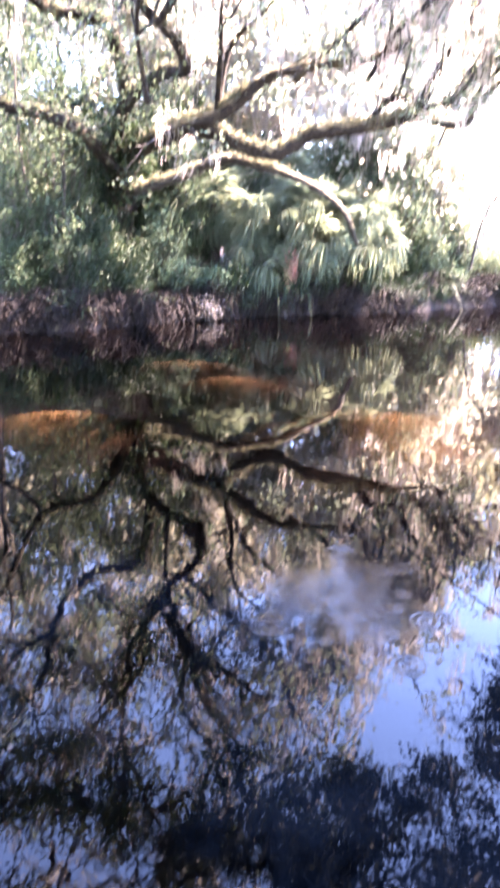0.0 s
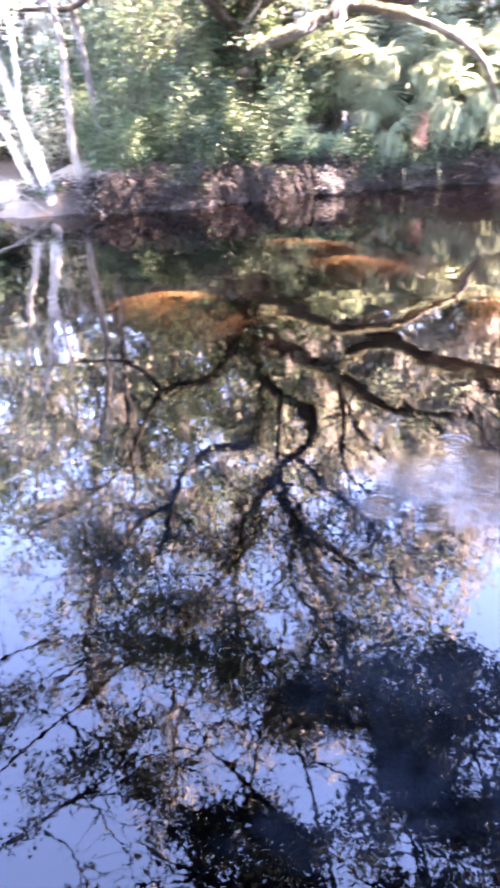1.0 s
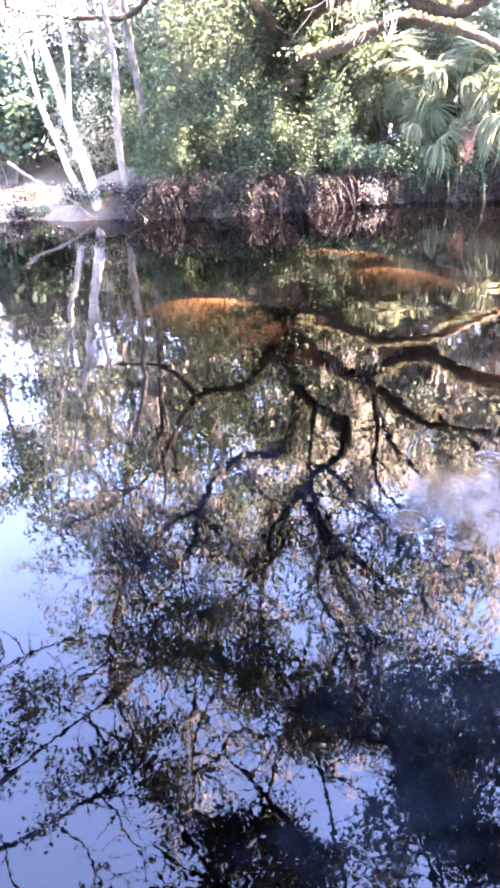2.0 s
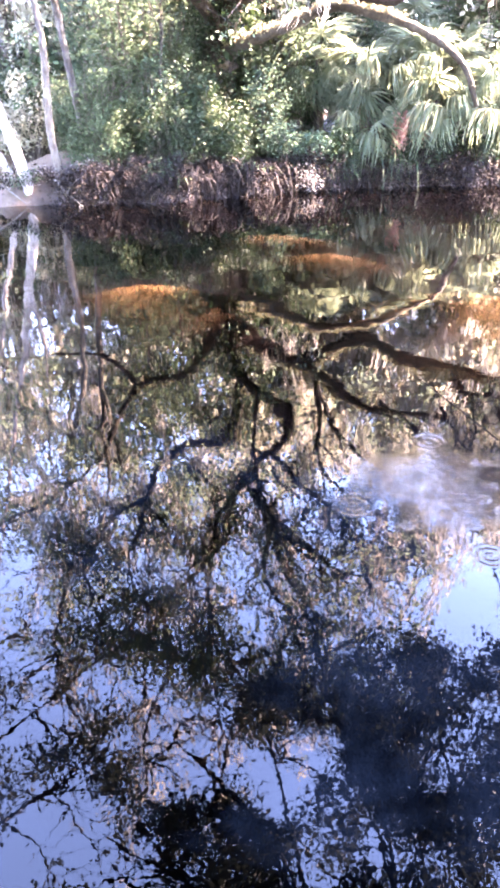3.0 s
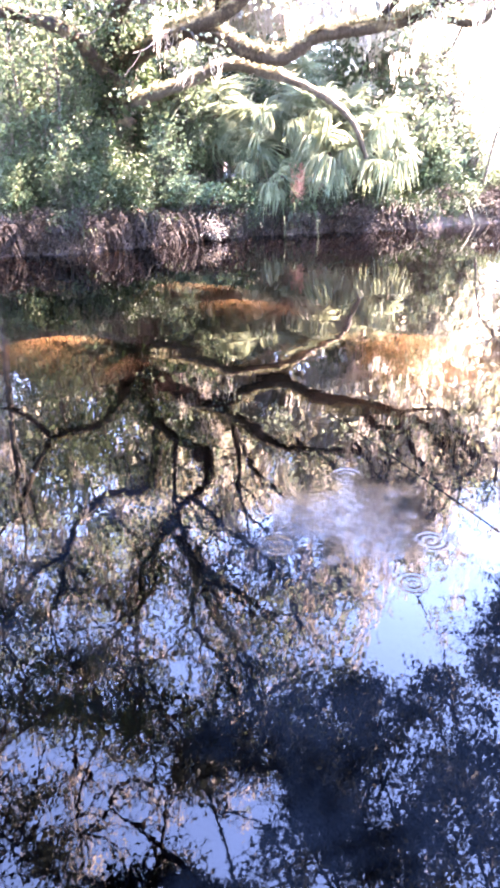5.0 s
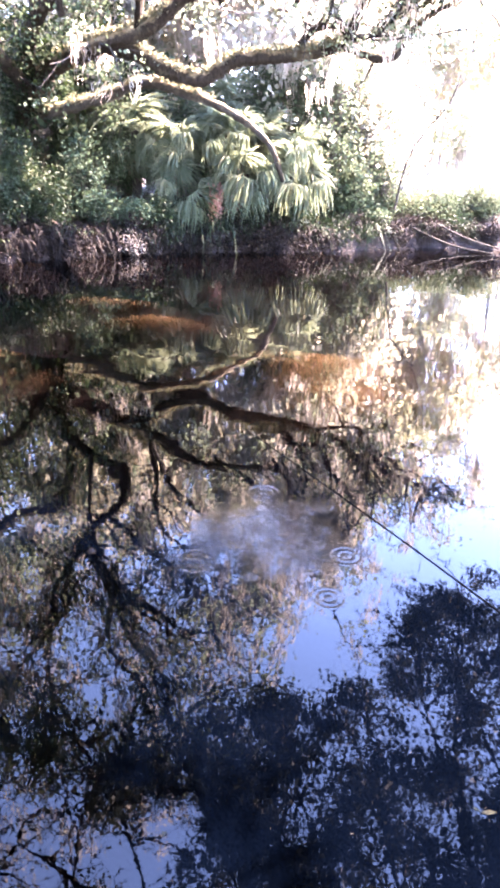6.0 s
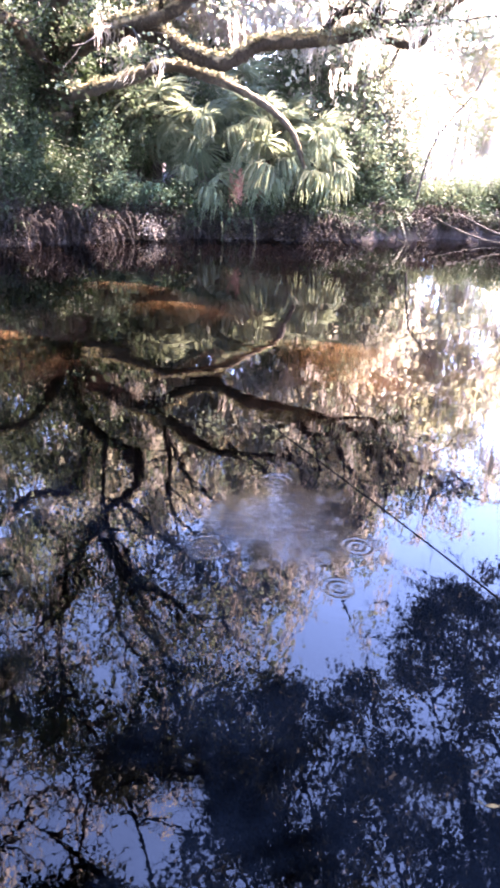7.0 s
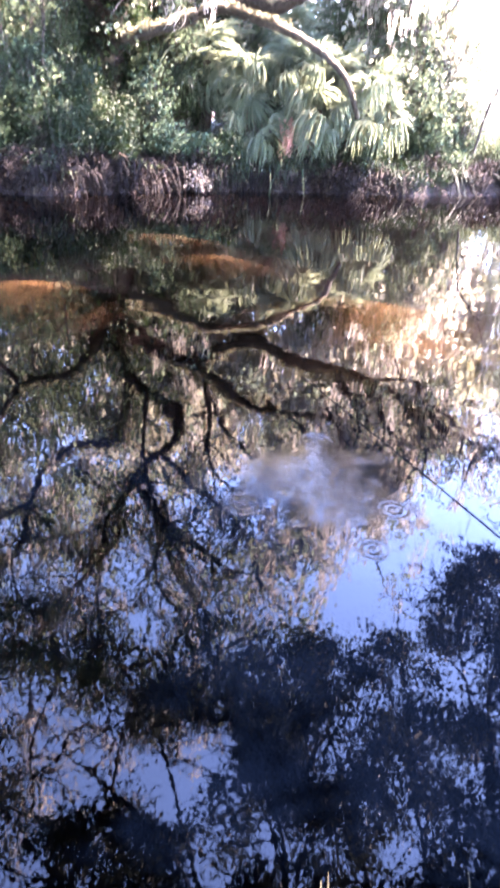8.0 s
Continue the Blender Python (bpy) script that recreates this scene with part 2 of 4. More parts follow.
def part(name, geo, material, parent=None, label="", smooth=False):
    ob = new(name, mesh_of(name, *geo, material, smooth))
    ob.parent = parent
    return tagged(ob, label, kind="stuff" if name in STUFF else "")


def thing(name, at, label, category, group="", kind=""):
    ob = new(name)
    ob.location = at
    return tagged(ob, label, category, group, kind)


def join(geos):
    V, Q, k = [], [], 0
    for v, q in geos:
        v, q = np.asarray(v, float).reshape(-1, 3), np.asarray(q, int).reshape(-1, 4)
        V.append(v)
        Q.append(q + k)
        k += len(v)
    return (np.vstack(V), np.vstack(Q)) if V else (np.zeros((0, 3)), np.zeros((0, 4), int))


def smooth_path(pts, n=6):
    """Catmull-Rom through the points."""
    p = np.asarray(pts, float)
    p = np.vstack([2 * p[0] - p[1], p, 2 * p[-1] - p[-2]])
    out = []
    for i in range(1, len(p) - 2):
        for t in np.arange(n) / n:
            a, b, c, d = p[i - 1], p[i], p[i + 1], p[i + 2]
            out.append(0.5 * (2 * b + (c - a) * t + (2 * a - 5 * b + 4 * c - d) * t * t + (3 * b - a - 3 * c + d) * t ** 3))
    out.append(p[-2])
    return np.array(out)


def tube(path, r0, r1, sides=7, knobs=0.0, rng=None):
    p = np.asarray(path, float)
    n = len(p)
    r = np.linspace(0, 1, n)
    r = r0 + (r1 - r0) * r ** 0.85
    if knobs and rng is not None:
        r = r * (1 + knobs * rng.normal(size=n))
    tang = np.gradient(p, axis=0)
    tang /= np.linalg.norm(tang, axis=1)[:, None] + 1e-9
    ref = np.where(np.abs(tang[:, 2:3]) > 0.9, [[1.0, 0, 0]], [[0, 0, 1.0]])
    u = np.cross(tang, ref)
    u /= np.linalg.norm(u, axis=1)[:, None] + 1e-9
    w = np.cross(tang, u)
    a = np.arange(sides) * 2 * np.pi / sides
    rad = r[:, None] * np.ones(sides)
    if knobs and rng is not None:
        rad = rad * (1 + knobs * rng.normal(size=rad.shape))
    V = p[:, None] + rad[:, :, None] * (np.cos(a)[None, :, None] * u[:, None] + np.sin(a)[None, :, None] * w[:, None])
    i, j = np.meshgrid(np.arange(n - 1), np.arange(sides), indexing="ij")
    k = (j + 1) % sides
    Q = np.stack([i * sides + j, i * sides + k, (i + 1) * sides + k, (i + 1) * sides + j], -1)
    return V.reshape(-1, 3), Q.reshape(-1, 4)


def leaves(centres, spread, per, size, rng, flat=0.3, droop=0.2, slim=0.42):
    """Small pointed leaves scattered in a loose ball round every centre."""
    c = np.repeat(np.asarray(centres, float).reshape(-1, 3), per, axis=0)
    n = len(c)
    off = rng.normal(size=(n, 3)) * spread * np.array([1, 1, 0.8 - flat * 0.5])
    p = c + off
    d = rng.normal(size=(n, 3)) * [1, 1, 0.6] - [0, 0, droop]
    d /= np.linalg.norm(d, axis=1)[:, None]
    s = rng.normal(size=(n, 3))
    s = np.cross(d, s)
    s /= np.linalg.norm(s, axis=1)[:, None] + 1e-9
    ln = size * rng.uniform(0.6, 1.3, n)[:, None]
    V = np.stack([p, p + d * ln * 0.5 + s * ln * slim, p + d * ln, p + d * ln * 0.5 - s * ln * slim], 1)
    return V.reshape(-1, 3), np.arange(4 * n).reshape(-1, 4)


def moss_strands(tops, rng, length=(0.25, 0.9), width=0.007, per=24, spread=0.05):
    """Hanging tufts: many thin wavy ribbons that gather towards a ragged tip."""
    c0 = np.asarray(tops, float).reshape(-1, 3)
    m = len(c0)
    c = np.repeat(c0, per, axis=0)
    n = len(c)
    off = rng.normal(size=(n, 3)) * [spread, spread, spread * 0.5]
    ln = np.repeat(rng.uniform(*length, m), per) * (0.25 + 0.85 * rng.uniform(0, 1, n) ** 1.3)
    a = rng.uniform(0, np.pi, n)
    side = np.stack([np.cos(a), np.sin(a), 0 * a], 1)
    K = 5
    V = np.zeros((n, K, 2, 3))
    sway = np.zeros((n, 3))
    lean = np.repeat(rng.normal(size=(m, 3)) * [0.06, 0.06, 0], per, axis=0)
    for k in range(K):
        t = k / (K - 1)
        sway = sway + rng.normal(size=(n, 3)) * [0.02, 0.02, 0]
        mid = c + off * (1 + 0.5 * t - 0.9 * t * t) + sway + lean * t - np.stack([0 * ln, 0 * ln, ln * t], 1)
        w = (width * (1.15 - 0.8 * t) * rng.uniform(0.6, 1.6, n))[:, None]
        V[:, k, 0], V[:, k, 1] = mid - side * w, mid + side * w
    base = np.arange(n)[:, None] * 2 * K + np.arange(K - 1)[None] * 2
    Q = np.stack([base, base + 1, base + 3, base + 2], -1)
    return V.reshape(-1, 3), Q.reshape(-1, 4)


def clustered(p, size, part_kept=0.6):
    """Picks the points that lie in clumps about so many metres wide, and leaves open air between the clumps."""
    u, v, w = (p * (4.4 / size)).T
    a = np.sin(u + 1.3 * np.sin(0.7 * v)) + np.sin(0.9 * v + 1.2 * np.sin(0.8 * w + 1)) + np.sin(1.1 * w + 1.4 * np.sin(0.75 * u + 2))
    return a > np.quantile(a, 1 - part_kept)


def along(path, n, rng, lo=0.15):
    p = np.asarray(path, float)
    f = rng.uniform(lo, 1, n) * (len(p) - 1)
    i = np.minimum(f.astype(int), len(p) - 2)
    return p[i] + (p[i + 1] - p[i]) * (f - i)[:, None], (p[i + 1] - p[i])


def twigs(path, n, length, r, rng, up=0.3, lo=0.2):
    """Crooked side branches from a limb."""
    start, tang = along(path, n, rng, lo)
    out = []
    for s, t in zip(start, tang):
        t = t / (np.linalg.norm(t) + 1e-9)
        d = rng.normal(size=3) * [1, 0.8, 0.7] + t * 0.6 + [0, 0, up]
        d /= np.linalg.norm(d)
        pts, p = [s], s
        k = 5
        for i in range(k):
            d = d + rng.normal(size=3) * 0.28
            d /= np.linalg.norm(d)
            p = p + d * length * rng.uniform(0.7, 1.3) / k
            pts.append(p)
        out.append((np.array(pts), r * rng.uniform(0.6, 1.2)))
    return out


# ---- ground and water ----


EDGE_X = (-30, -12, -8, -6.5, -4.6, -3.7, -2.7, -1.7, -0.5, 1.3, 2.2, 3.7, 5.2, 7, 30)
EDGE_Y = (10.6, 11.8, 12.3, 12.5, 13.3, 14.1, 14.8, 15.4, 15.9, 16.1, 16.6, 17.4, 17.9, 18.2, 25)


def far_edge(x):
    """The waterline of the far bank: its main bends, and small bays and lobes."""
    return np.interp(x, EDGE_X, EDGE_Y) + 0.07 * np.sin(x * 1.7) + 0.1 * np.sin(x * 4.3 + 1) + 0.06 * np.sin(x * 11.3) + 0.03 * np.sin(x * 23 + 2)


def near_edge(x):
    return 0.55 + 0.03 * np.abs(x) + 0.08 * np.sin(2.1 * x)


def step(a, b, x):
    t = np.clip((x - a) / (b - a), 0, 1)
    return t * t * (3 - 2 * t)


BARS = [(-2.95, 7.1, 1.4, 1.05, 0.96), (0.55, 7.45, 2.1, 1.2, 0.855), (1.1, 6.4, 1.4, 1.3, 0.83), (-1.25, 9.4, 1.2, 0.8, 0.79), (-2.2, 10.6, 1.5, 0.7, 0.77)]


def sand_at(x, y):
    s = 0
    for bx, by, rx, ry, top in BARS:
        s = np.maximum(s, top * np.exp(-(((x - bx) / rx) ** 2 + ((y - by) / ry) ** 2) ** 1.0))
    return s


def height(x, y):
    s, q = y - far_edge(x), near_edge(x) - y
    beach = step(-6.5, -9.5, x)
    bed = -1.6 * step(0.0, 3.0, -s) * step(0, 1.5, -q)
    bed = bed + 1.6 * sand_at(x, y)
    wild = 0.07 * np.sin(x * 3.1 + y) + 0.06 * np.sin(y * 2.7 - x * 1.3)
    steep = 0.5 * step(-0.05, 0.3, s) + 0.5 * step(0.3, 4, s) + 0.5 * step(4, 30, s)
    gentle = 0.3 * step(-0.3, 1.6, s) + 0.6 * step(1, 7, s) + 0.5 * step(7, 30, s)
    bank = steep * (1 - beach) + gentle * beach + wild * step(0.2, 2, s)
    near = 0.35 * step(-0.1, 0.5, q) + 0.5 * step(0.5, 12, q)
    return np.where(s > -0.3, np.where(s < 0, bed + bank, bank), np.where(q > -0.1, near + np.where(q < 0, bed, 0), bed)) - 0.02


def ground_sheet():
    def axis(lo, hi, fine, far):
        mid = np.arange(lo, hi, fine)
        out = np.geomspace(1, far, 26)
        return np.concatenate([lo - out[::-1], mid, hi + out])
    X, Y = np.meshgrid(axis(-16, 14, 0.14, 900), axis(-1, 24, 0.115, 900), indexing="ij")
    Zg = height(X, Y)
    nx, ny = X.shape
    i, j = np.meshgrid(np.arange(nx - 1), np.arange(ny - 1), indexing="ij")
    Q = np.stack([i * ny + j, (i + 1) * ny + j, (i + 1) * ny + j + 1, i * ny + j + 1], -1)
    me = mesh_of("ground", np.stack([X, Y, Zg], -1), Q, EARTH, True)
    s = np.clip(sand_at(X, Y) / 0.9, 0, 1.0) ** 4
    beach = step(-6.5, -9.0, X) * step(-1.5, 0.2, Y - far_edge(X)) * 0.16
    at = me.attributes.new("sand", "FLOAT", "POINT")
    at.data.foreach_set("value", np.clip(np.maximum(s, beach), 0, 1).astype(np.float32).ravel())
    muck_veil = step(-0.02, -0.35, Zg) * (1 - np.clip(s, 0, 1))
    muck_veil = muck_veil * (1 - 0.58 * step(4.6, 6.6, Y))      # less of the blue veil over brown mud towards the far side
    at = me.attributes.new("muck_veil", "FLOAT", "POINT")
    at.data.foreach_set("value", muck_veil.astype(np.float32).ravel())
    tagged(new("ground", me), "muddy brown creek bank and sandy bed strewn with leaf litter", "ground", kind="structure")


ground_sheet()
w_ob = new("water", mesh_of("water", [(-900, -900, 0), (900, -900, 0), (900, 900, 0), (-900, 900, 0)], [(0, 1, 2, 3)], WATER))
w_ob.visible_shadow = False
tagged(w_ob, "still tea-brown creek water mirroring trees and blue sky", "water", kind="structure")

# ---- the live oak on the far bank ----


def live_oak():
    rng, rfern = np.random.default_rng(4), np.random.default_rng(40)
    oak = thing("live_oak", (-5.0, 17.0, 0.9), "spreading live oak hung with grey moss, leaning over the creek", "tree")
    at = Vector((-5.0, 17.0, 0.9))
    limbs = []

    def limb(name, pts, r0, r1):
        limbs.append((name, pts, r0, r1))

    limb("trunk", [(-4.95, 17, 0.4), (-4.85, 16.9, 1.1), (-4.8, 16.8, 2), (-4.72, 16.7, 2.8), (-4.6, 16.6, 3.3)], 0.5, 0.36)
    limb("limb", [(-4.65, 16.65, 3.1), (-4.47, 16, 3.73), (-4.05, 15.2, 4.47), (-3.2, 14.4, 4.76), (-2.62, 13.9, 4.8), (-2.66, 13.5, 5.14), (-3.12, 13.1, 5.57), (-3.21, 12.8, 6.24), (-2.68, 12.6, 7.03), (-2.32, 12.4, 8.2), (-1.72, 12.3, 9), (-1.02, 12.2, 9.5)], 0.17, 0.03)
    limb("limb", [(-4.62, 16.6, 3), (-4.2, 16.1, 3.55), (-3.4, 15.7, 3.85), (-2.93, 15.4, 3.98), (-1.95, 15, 4.2), (-1.23, 14.95, 4.72), (-0.46, 15, 4.95), (0.85, 15, 5.05), (1.7, 14.9, 5.35)], 0.24, 0.06)
    limb("limb", [(-2.75, 15.35, 4.0), (-2.3, 15.4, 3.9), (-1.9, 15.45, 3.72), (-1.41, 15.5, 3.52), (-0.83, 15.4, 3.45), (-0.28, 15.35, 3.76), (0.39, 15.25, 3.84), (1, 15.2, 3.88), (1.5, 15.15, 3.96), (1.88, 15.1, 4.06), (2.37, 15.05, 3.9), (2.84, 15, 3.9), (3.25, 14.95, 4.44), (3.84, 14.9, 4.8), (4.84, 14.85, 5.1), (5.4, 14.8, 5.5)], 0.2, 0.03)
    limb("limb", [(0.95, 15.15, 3.85), (1.05, 15.1, 4.1), (1.3, 15.1, 4.33), (1.72, 15, 4.38), (2.06, 15, 4.16), (2.6, 14.9, 4.35), (3.02, 14.9, 4.89), (3.5, 14.85, 5.46), (4, 14.8, 6.2)], 0.09, 0.02)
    limb("limb", [(-4.7, 16.6, 2.6), (-4.16, 16.3, 2.8), (-3.16, 16.26, 3.07), (-2.19, 16.2, 3.4), (-1.34, 16.17, 3.24), (-0.49, 16.13, 2.96), (0.13, 16.1, 2.62), (0.58, 16.2, 2.2), (0.88, 16.4, 1.53)], 0.155, 0.055)
    limb("limb", [(-4.65, 16.5, 3.1), (-4.72, 15.6, 3.5), (-4.85, 14.7, 3.78), (-5.03, 14.1, 3.95), (-5.56, 13.9, 4.09), (-6.18, 13.8, 4.29), (-6.6, 13.7, 4.75), (-7.1, 13.7, 5.67), (-7.6, 13.7, 6.57), (-8.86, 13.7, 7.7), (-10.9, 13.7, 9)], 0.16, 0.03)
    limb("limb", [(-4.07, 15.25, 4.45), (-4.03, 14.8, 5.08), (-4.15, 14.4, 5.69), (-5.08, 14, 5.92), (-5.6, 13.7, 6.3), (-6, 13.4, 7.03), (-6.2, 13.2, 7.6), (-6.46, 13, 8.6)], 0.15, 0.04)
    limb("limb", [(-3.18, 12.85, 6.25), (-2.8, 12.8, 6.7), (-2.24, 12.7, 7.1), (-1.55, 12.6, 7.7), (-0.76, 12.5, 7.96), (-0.15, 12.4, 7.8)], 0.11, 0.03)
    limb("limb", [(1.85, 15.05, 4.05), (2.18, 14.95, 4.79), (2.62, 14.9, 5.4), (2.86, 14.85, 5.9), (3, 14.8, 6.4)], 0.075, 0.02)
    limb("limb", [(2.84, 15, 3.9), (3.1, 15, 4.5), (3.5, 14.85, 4.9), (4.1, 14.7, 5.05), (4.9, 14.6, 5.6)], 0.06, 0.02)
    limb("limb", [(-3.2, 12.96, 5.87), (-3.85, 13.04, 6.94), (-4.35, 13.04, 8.17), (-5.08, 12.96, 8.99)], 0.098, 0.025)
    limb("limb", [(-5.08, 12.3, 9.15), (-5.41, 11.15, 10.3), (-5.25, 10, 11.12)], 0.049, 0.016)
    limb("limb", [(-2.13, 12.3, 9.81), (-2.62, 11.15, 10.63), (-2.95, 10, 11.12)], 0.049, 0.016)
    limb("limb", [(-7.87, 11.97, 8.66), (-7.54, 10.82, 9.97), (-7.05, 9.84, 10.79)], 0.049, 0.016)
    limb("limb", [(-5.25, 10, 11.12), (-4.59, 9.02, 11.45), (-4.26, 8.04, 11.45)], 0.029, 0.012)
    limb("limb", [(-3.85, 13.04, 6.94), (-4.26, 12.79, 7.84), (-5.08, 12.3, 9.15), (-5.66, 11.81, 10.79)], 0.082, 0.025)
    limb("limb", [(-2.71, 12.71, 7.12), (-2.54, 12.55, 8.33), (-2.13, 12.3, 9.81), (-1.8, 11.81, 10.96)], 0.082, 0.025)
    limb("limb", [(-2.87, 13.04, 5.3), (-2.13, 12.87, 6.04), (-1.15, 12.55, 6.94), (-0.33, 12.3, 8)], 0.074, 0.025)
    limb("limb", [(-5.9, 13.04, 6.86), (-6.81, 12.63, 7.76), (-7.71, 12.14, 8.82), (-8.36, 11.64, 9.97)], 0.066, 0.016)
    limb("limb", [(-2.17, 15.12, 4.05), (-1.61, 15.03, 5.18), (-0.85, 14.74, 6.03), (-0.28, 14.55, 7.07), (0.47, 14.36, 7.73)], 0.06, 0.02)
    limb("limb", [(-0.57, 15.03, 4.71), (0.38, 14.65, 5.56), (1.13, 14.46, 6.41), (1.89, 14.36, 7.07), (2.55, 14.36, 7.83)], 0.06, 0.02)
    limb("limb", [(-0.47, 14.65, 6.79), (0.28, 14.46, 7.73), (0.76, 14.36, 8.58), (1.51, 14.27, 9.15)], 0.05, 0.02)
    limb("limb", [(0.85, 14.74, 4.61), (1.42, 14.55, 5.47), (2.17, 14.36, 5.94), (2.83, 14.17, 6.5)], 0.05, 0.02)
    limb("limb", [(-2.17, 15.12, 4.05), (-1.98, 14.36, 4.99), (-1.61, 13.8, 5.75), (-1.04, 13.42, 6.5), (-0.57, 13.23, 7.26)], 0.07, 0.02)
    limb("limb", [(-3.2, 13.45, 4.15), (-3.12, 12.63, 5.22), (-2.71, 11.97, 5.95), (-2.13, 11.48, 6.69)], 0.057, 0.016)
    limb("limb", [(-6.2, 13.8, 4.3), (-7.0, 13.8, 3.6), (-8.2, 13.8, 3.62), (-9.1, 13.8, 3.72), (-10.2, 13.9, 4.0)], 0.07, 0.02)
    # slender outer boughs that carry the green top of the crown
    limb("limb", [(-2.71, 12.71, 7.1), (-2.13, 11.97, 8.33), (-1.48, 11.32, 9.15), (-0.49, 10.82, 9.81)], 0.057, 0.016)
    limb("limb", [(-1.72, 12.46, 9.07), (-1.15, 11.64, 9.64), (-0.16, 10.99, 9.97), (0.66, 10.58, 9.97)], 0.049, 0.016)
    limb("limb", [(-4.35, 13.04, 8.17), (-4.1, 11.97, 9.15), (-3.61, 11.15, 9.97), (-2.95, 10.58, 10.46)], 0.057, 0.016)
    limb("limb", [(-6.07, 12.96, 7.43), (-5.9, 12.14, 8.5), (-5.41, 11.32, 9.48), (-4.76, 10.66, 10.14)], 0.057, 0.016)
    limb("limb", [(-6.81, 12.63, 7.76), (-7.05, 11.81, 8.66), (-6.89, 10.99, 9.64), (-6.4, 10.33, 10.3)], 0.049, 0.016)
    leaf_pts, high_pts, inner_pts, moss_pts, wood, fuzz = [], [], [], [], [], []
    for number, (name, pts, r0, r1) in enumerate(limbs):
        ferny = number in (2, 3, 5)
        if pts[-1][2] > 7:
            pts = pts[:1] + [tuple(np.array(q) + rng.normal(size=3) * (0.06 if number in (1, 2, 6, 7, 8) else 0.2 if q[2] > 5 else 0.04)) for q in pts[1:]]
        path = smooth_path(pts, 6)
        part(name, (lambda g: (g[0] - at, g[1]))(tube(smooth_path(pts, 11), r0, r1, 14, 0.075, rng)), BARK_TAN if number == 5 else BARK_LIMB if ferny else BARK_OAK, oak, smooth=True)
        high = path[:, 2].mean() > 4.3
        if r0 > 0.1 and name == "limb":
            top, _ = along(path[:int(len(path) * 0.6)], 160 if number == 5 else 420 if ferny else 90, rfern, 0.06)
            thick = r0 + (r1 - r0) * np.linspace(0, 0.75, len(top)).mean()
            fuzz.append(top + np.stack([rfern.normal(size=len(top)) * 0.05, rfern.normal(size=len(top)) * 0.09, thick * rfern.uniform(0.75, 1.1, len(top))], 1))
        if name == "trunk":
            continue
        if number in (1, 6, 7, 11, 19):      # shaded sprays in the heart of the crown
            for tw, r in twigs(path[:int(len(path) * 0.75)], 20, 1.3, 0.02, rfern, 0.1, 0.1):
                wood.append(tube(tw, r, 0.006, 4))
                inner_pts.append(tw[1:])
        for n_th, (tw, r) in enumerate(twigs(path, 15 if high else 5, 1.6, 0.035, rng, lo=0.62 if number in (1, 6, 7) else 0.2)):
            if not high and n_th > (-1 if number == 5 else 2):
                continue
            wood.append(tube(tw, r, 0.01, 5))
            bunch = high_pts if number in (12, 13, 14, 15) or number > 26 else leaf_pts
            bunch.append(tw[2:])
            for t2, r2 in twigs(tw, 3, 0.9, 0.014, rng):
                wood.append(tube(t2, r2, 0.005, 4))
                bunch.append(t2[1:])
                if high and number < 24:
                    moss_pts.append(t2[2::3])
            if high and number < 24:
                moss_pts.append(tw[1::2])
        if number != 5 and number < 24:
            moss_pts.append(along(path, 24 if 20 < number < 24 else 26 if number == 2 else 18 if number == 3 else 9 if high else 4, rng, 0.5 if number in (1, 3, 6, 7) else 0.15)[0])
    local = lambda g: (g[0] - at, g[1])
    part("twig_spray", local(join(wood)), BARK_GREY, oak)
    L = np.vstack(leaf_pts)
    L = L[clustered(L, 1.0, 0.5)]
    L = L[(L[:, 0] > -7.4) | (rng.uniform(size=len(L)) < 0.3)]      # sparse towards the pale trees
    part("crown", local(leaves(L, 0.2, 9, 0.08, rng)), LEAF_CROWN, oak, "small dull green oak leaves")
    # darker leaf than the outer crown; the shade inside is in its colour
    part("crown", local(leaves(np.vstack(inner_pts), 0.2, 12, 0.08, rfern)), LEAF_OAK, oak, "dark green leaves coloured for the shade in the heart of the crown")
    L = np.vstack(high_pts)
    L = L[L[:, 1] * 9 / (L[:, 2] + 2) > 7.5 + 0.3 * rng.normal(size=len(L))]      # the crown's ragged outer edge
    part("crown", local(leaves(L[clustered(L, 0.8, 0.8)], 0.19, 18, 0.085, rng)), LEAF_BRIGHT, oak, "green oak leaves high over the creek")
    tips = np.array([(2.9, 14.8, 4.7), (3.3, 14.8, 5.1), (3.5, 14.8, 5.4), (3.7, 14.7, 5.0), (4.0, 14.7, 5.6), (4.3, 14.7, 5.9), (4.6, 14.7, 5.6), (4.9, 14.6, 5.4), (3.2, 14.7, 5.6), (3.9, 14.7, 6.1), (5.2, 14.7, 5.6), (3.5, 14.7, 4.8)])
    part("crown", local(leaves(tips, 0.2, 120, 0.075, rfern)), LEAF_DARK, oak, "dark leafy spray at the end of the low limb")
    part("foliage", local(leaves(np.vstack(fuzz), 0.045, 14, 0.06, rng)), LEAF_FERN, oak, "small ferns growing along the limbs")
    # vines and small leaves added over trunk and limb feet, dark for the shade there
    stem = np.array([(-4.85, 16.9, 1.2), (-4.8, 16.8, 2.0), (-4.72, 16.7, 2.8), (-4.6, 16.2, 3.5), (-4.2, 15.4, 4.3)])
    vine, _ = along(stem, 400, rfern, 0.0)
    vine = vine + rfern.normal(size=vine.shape) * [0.4, 0.28, 0.25]
    part("foliage", local(leaves(vine, 0.1, 16, 0.085, rfern)), LEAF_DARK, oak, "dark vine leaves added for the shade round the trunk")
    M = np.vstack(moss_pts)
    rise, swing = (M[:, 2] + 2) / M[:, 1], M[:, 0] / M[:, 1]
